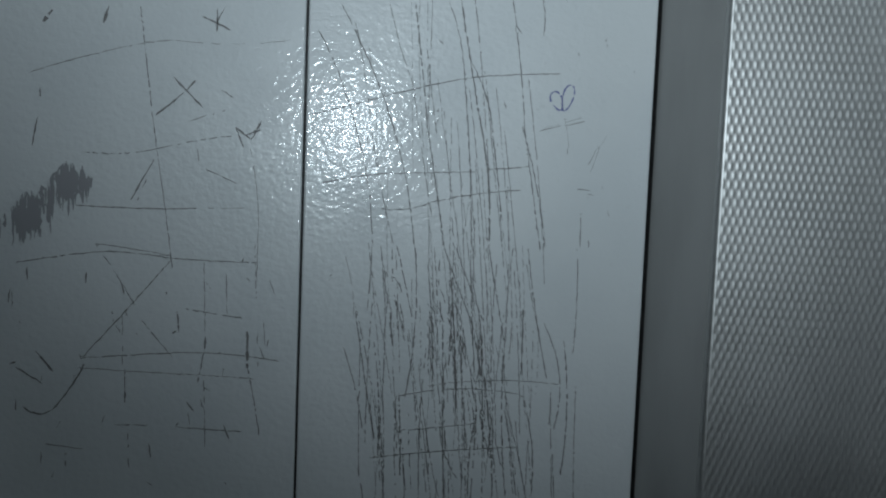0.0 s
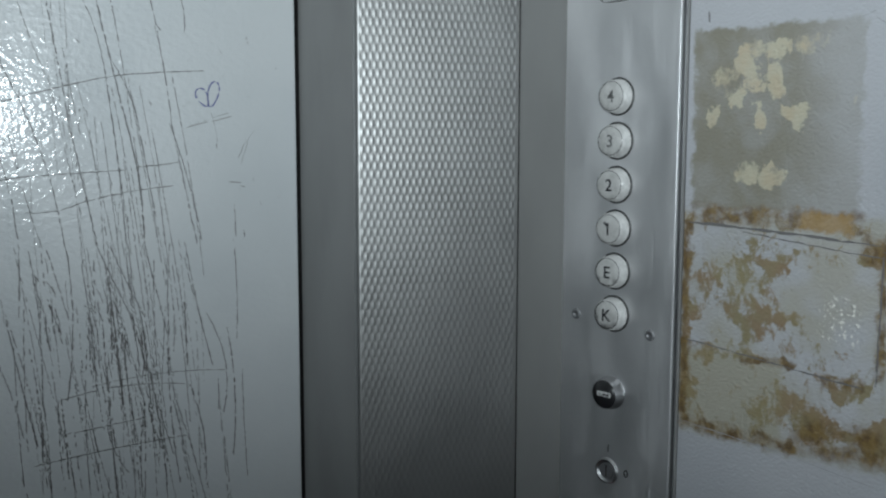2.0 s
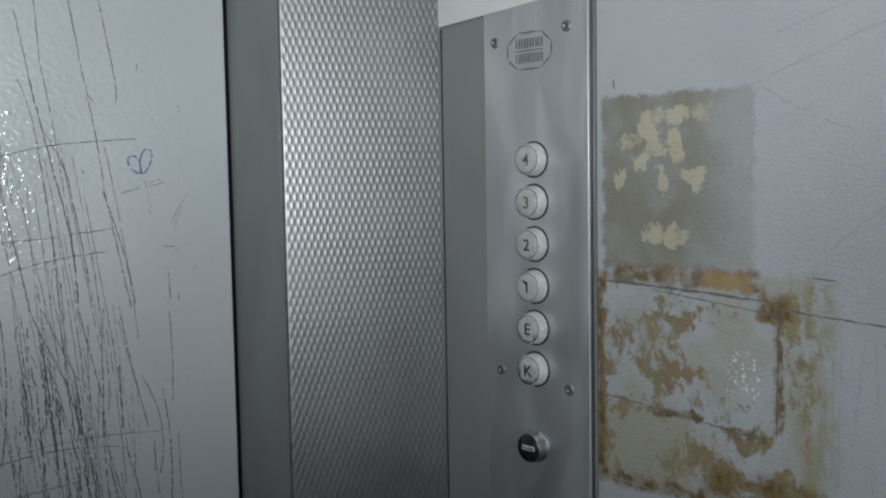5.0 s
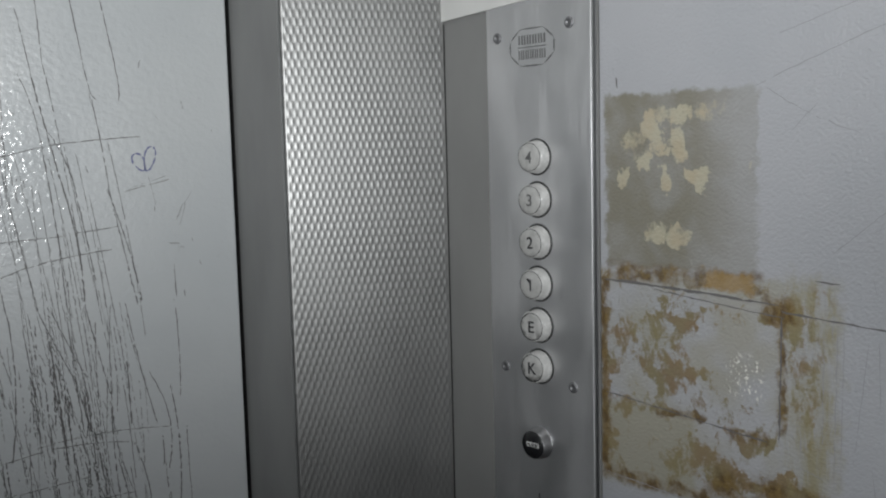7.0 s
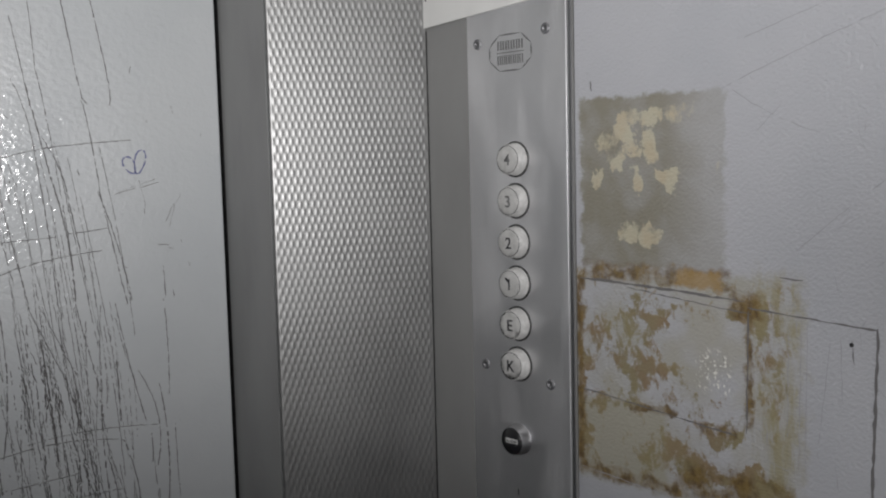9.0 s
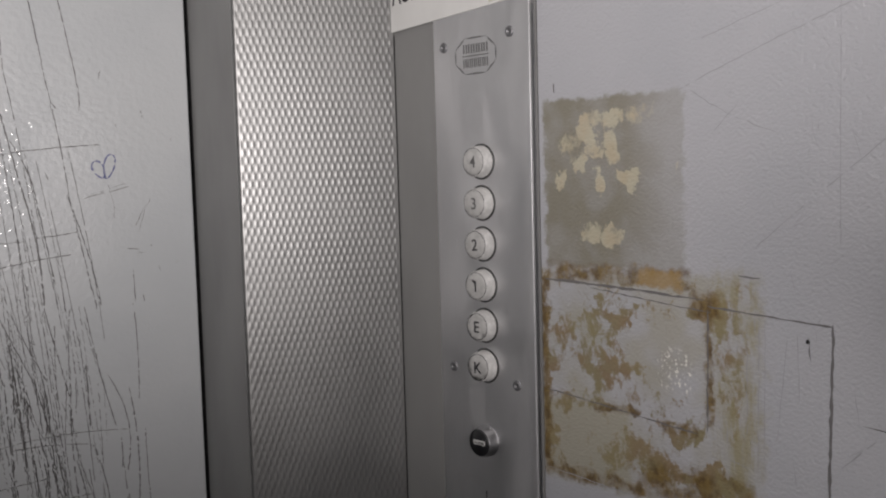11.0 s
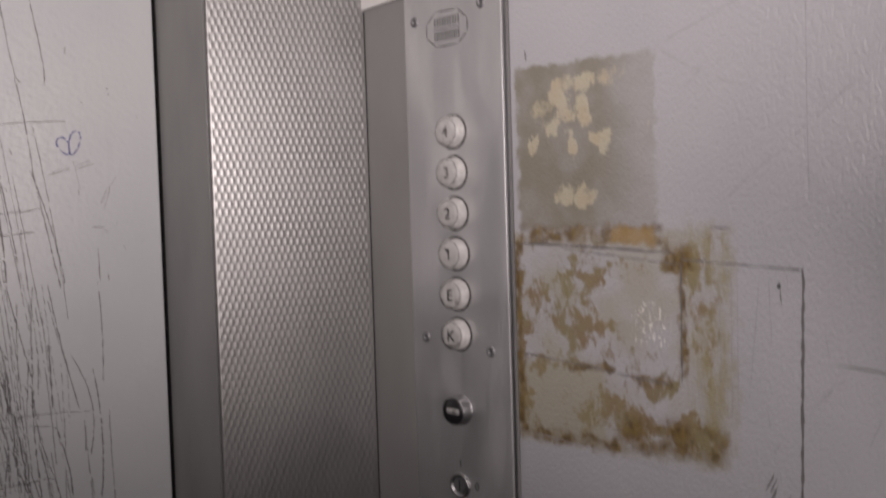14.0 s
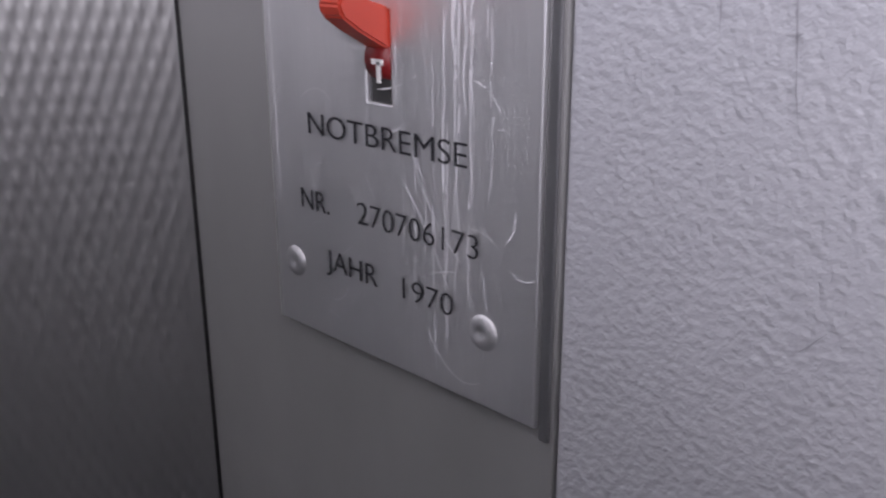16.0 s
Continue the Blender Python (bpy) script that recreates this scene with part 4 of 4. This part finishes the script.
# maker's mark: an eight-cornered outline with two lines of etched bars
mark_bm = bmesh.new()
cy, cz, hw, hh, cut = 0.0055, 1.5725, 0.0315, 0.0205, 0.0125
corners = [(hw, hh - cut), (hw - cut * 1.2, hh), (-hw + cut * 1.2, hh), (-hw, hh - cut), (-hw, -hh + cut), (-hw + cut * 1.2, -hh), (hw - cut * 1.2, -hh), (hw, -hh + cut)]
for (a, b), (c, d) in zip(corners, corners[1:] + corners[:1]):
    ribbon(mark_bm, [Vector((-0.0004, cy + a + (c - a) * u / 3, cz + b + (d - b) * u / 3)) for u in range(4)], 0.00075, IN, 0.0, random.Random(1))
part("maker_outline", mark_bm, LOGO_INK, plate, "etched eight-cornered maker's outline")
for row, zc in ((5, cz + 0.0085), (6, cz - 0.0080)):
    for i in range(row):
        w = 0.040 / row
        yc = cy + 0.020 - w * (i + 0.5)
        bar = box_bm(-0.0004, 0.0004, yc - w * 0.40, yc - w * 0.12, zc - 0.0052, zc + 0.0052)
        box_bm(-0.0004, 0.0004, yc + w * 0.14, yc + w * 0.40, zc - 0.0052, zc + 0.0052, bm=bar)
        part("maker_bar", bar, LOGO_INK, plate)
part("maker_rule", box_bm(-0.0004, 0.0004, cy - 0.0205, cy + 0.0205, cz - 0.0004, cz + 0.0007), LOGO_INK, plate)

# bright scratches on the foot of the plate
nick = bmesh.new()
q = random.Random(11)
for i in range(34):
    y = q.triangular(-0.062, 0.000, -0.045)
    z = q.uniform(0.895, 1.03)
    ln = min(q.uniform(0.02, 0.09), z - 0.834)
    pts = [Vector((-0.00025, y + q.gauss(0, 0.0002) + 0.004 * (u / 8) * q.uniform(-0.3, 0.3), z - ln * u / 8)) for u in range(9)]
    ribbon(nick, pts, q.uniform(0.00012, 0.00030), IN, q.uniform(0.0, 0.35), q)
for i in range(22):
    y, z, a, ln = q.uniform(-0.07, 0.05), q.uniform(0.832, 0.94), q.uniform(0, 3.14), q.uniform(0.004, 0.022)
    c = q.uniform(-1.2, 1.2)
    pts = [Vector((-0.00025, y + ln * u / 8 * math.cos(a + c * u / 8), z + ln * u / 8 * math.sin(a + c * u / 8))) for u in range(9)]
    ribbon(nick, pts, q.uniform(0.00010, 0.00024), IN, 0.15, q)
for y0, z0, y1, z1, bow in ((-0.010, 0.905, -0.034, 0.868, 0.002), (-0.022, 0.850, -0.050, 0.836, -0.008), (0.012, 0.905, 0.006, 0.894, 0.0), (-0.020, 0.905, -0.040, 0.880, -0.003),
                            (-0.062, 0.884, -0.074, 0.882, -0.003), (0.046, 0.900, 0.042, 0.886, 0.0), (0.069, 0.975, 0.068, 0.880, 0.0)):
    pts = [Vector((-0.00025, y0 + (y1 - y0) * u / 10, z0 + (z1 - z0) * u / 10 + 4 * bow * u / 10 * (1 - u / 10))) for u in range(11)]
    ribbon(nick, pts, 0.00024, IN, 0.05, q)
for i in range(60):
    y, z = q.uniform(-0.072, 0.05), q.uniform(0.832, 1.02)
    ribbon(nick, [Vector((-0.00025, y, z)), Vector((-0.00025, y + q.gauss(0, 0.0008), z + q.gauss(0, 0.0006) + 0.0003))], 0.00022, IN, 0.0, q)
part("scratching", nick, SCRATCH_BRIGHT, plate, "bright scratches in the aluminium")

# ---- notice above the plate ----
sign = thing("notice_sign", "white plastic notice above the control plate, black capitals", "sign")
sign_at = out_of_wall(0.1560, 1.6145, 0.0) @ pose(0, 0, 0, 0, 0, 3.9)
bm = box_bm(0.0, 0.42, 0.0, 0.20, -0.0006, 0.0022, 0.0006)
bmesh.ops.transform(bm, matrix=sign_at, verts=bm.verts)
part("board", bm, SIGN_WHITE, sign, "white plastic board")
lettering("sign_text", "AUFZUG", INK, sign, 0.1420, 1.6480, 0.0270, 0.0930, x=-0.0027, tilt=3.9, thin=0.0003)
lettering("sign_text", "OH", INK, sign, -0.0010, 1.6475, 0.0270, 0.0330, x=-0.0027, tilt=3.9, thin=0.0003)
bm = box_bm(0.0, 0.24, 0.0, 0.018, 0.0, 0.0005)
bmesh.ops.transform(bm, matrix=out_of_wall(-0.0190, 1.6295, -0.0026) @ pose(0, 0, 0, 0, 0, 3.9), verts=bm.verts)
part("sticker", bm, STICKER, sign, "yellowed label strip")
lettering("sticker_text", "HAUSMEISTER", INK, sign, -0.0320, 1.6355, 0.0080, 0.0850, x=-0.0035, tilt=3.9)

# ---- lamps: two added stand-ins for the camera's light, and the ceiling light ----
def stand_in_lamp_head(label, spot, aim_at, foot, out):
    """An unseen stand-in for the camera's light: a round black lamp on a rod that stands off the wall at foot."""
    lamp = thing("stand_in_lamp", label, "lamp", group="wall lamps of the car")
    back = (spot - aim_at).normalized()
    part("housing", lathe(((0.030, 0.0), (0.040, 0.0), (0.040, 0.055), (0.022, 0.072), (0, 0.072)), look(spot + back * 0.012, aim_at), 32), STAND_IN_SHELL, lamp, "round black housing of the stand-in lamp")
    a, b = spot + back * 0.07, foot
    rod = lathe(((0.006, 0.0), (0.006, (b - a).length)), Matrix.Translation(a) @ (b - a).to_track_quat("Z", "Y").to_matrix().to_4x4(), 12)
    part("rod", rod, STAND_IN_SHELL, lamp)
    part("base_plate", lathe(((0.045, 0.0), (0.045, 0.008), (0.038, 0.011), (0, 0.011)), Matrix.Translation(foot) @ out.to_track_quat("Z", "Y").to_matrix().to_4x4(), 28), STAND_IN_SHELL, lamp)
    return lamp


stand_in_lamp_head("unseen rod lamp standing in for the camera light, facing the door", LAMP, LAMP_AIM, Vector((-1.00, -1.150, 1.40)), Vector((0, 1, 0)))
stand_in_lamp_head("added unseen fill lamp on a rod facing the side wall", SIDE, SIDE_AIM, Vector((-0.66, -1.150, 1.06)), Vector((0, 1, 0)))
fitting = thing("ceiling_light", "square white ceiling light of the lift car", "ceiling light")
part("frame", box_bm(-0.90, -0.34, -0.73, -0.17, 2.125, 2.158, 0.004), CEILING_WHITE, fitting)
part("diffuser", box_bm(-0.885, -0.355, -0.715, -0.185, 2.118, 2.1245, 0.002), DIFFUSER, fitting, "white opal diffuser")
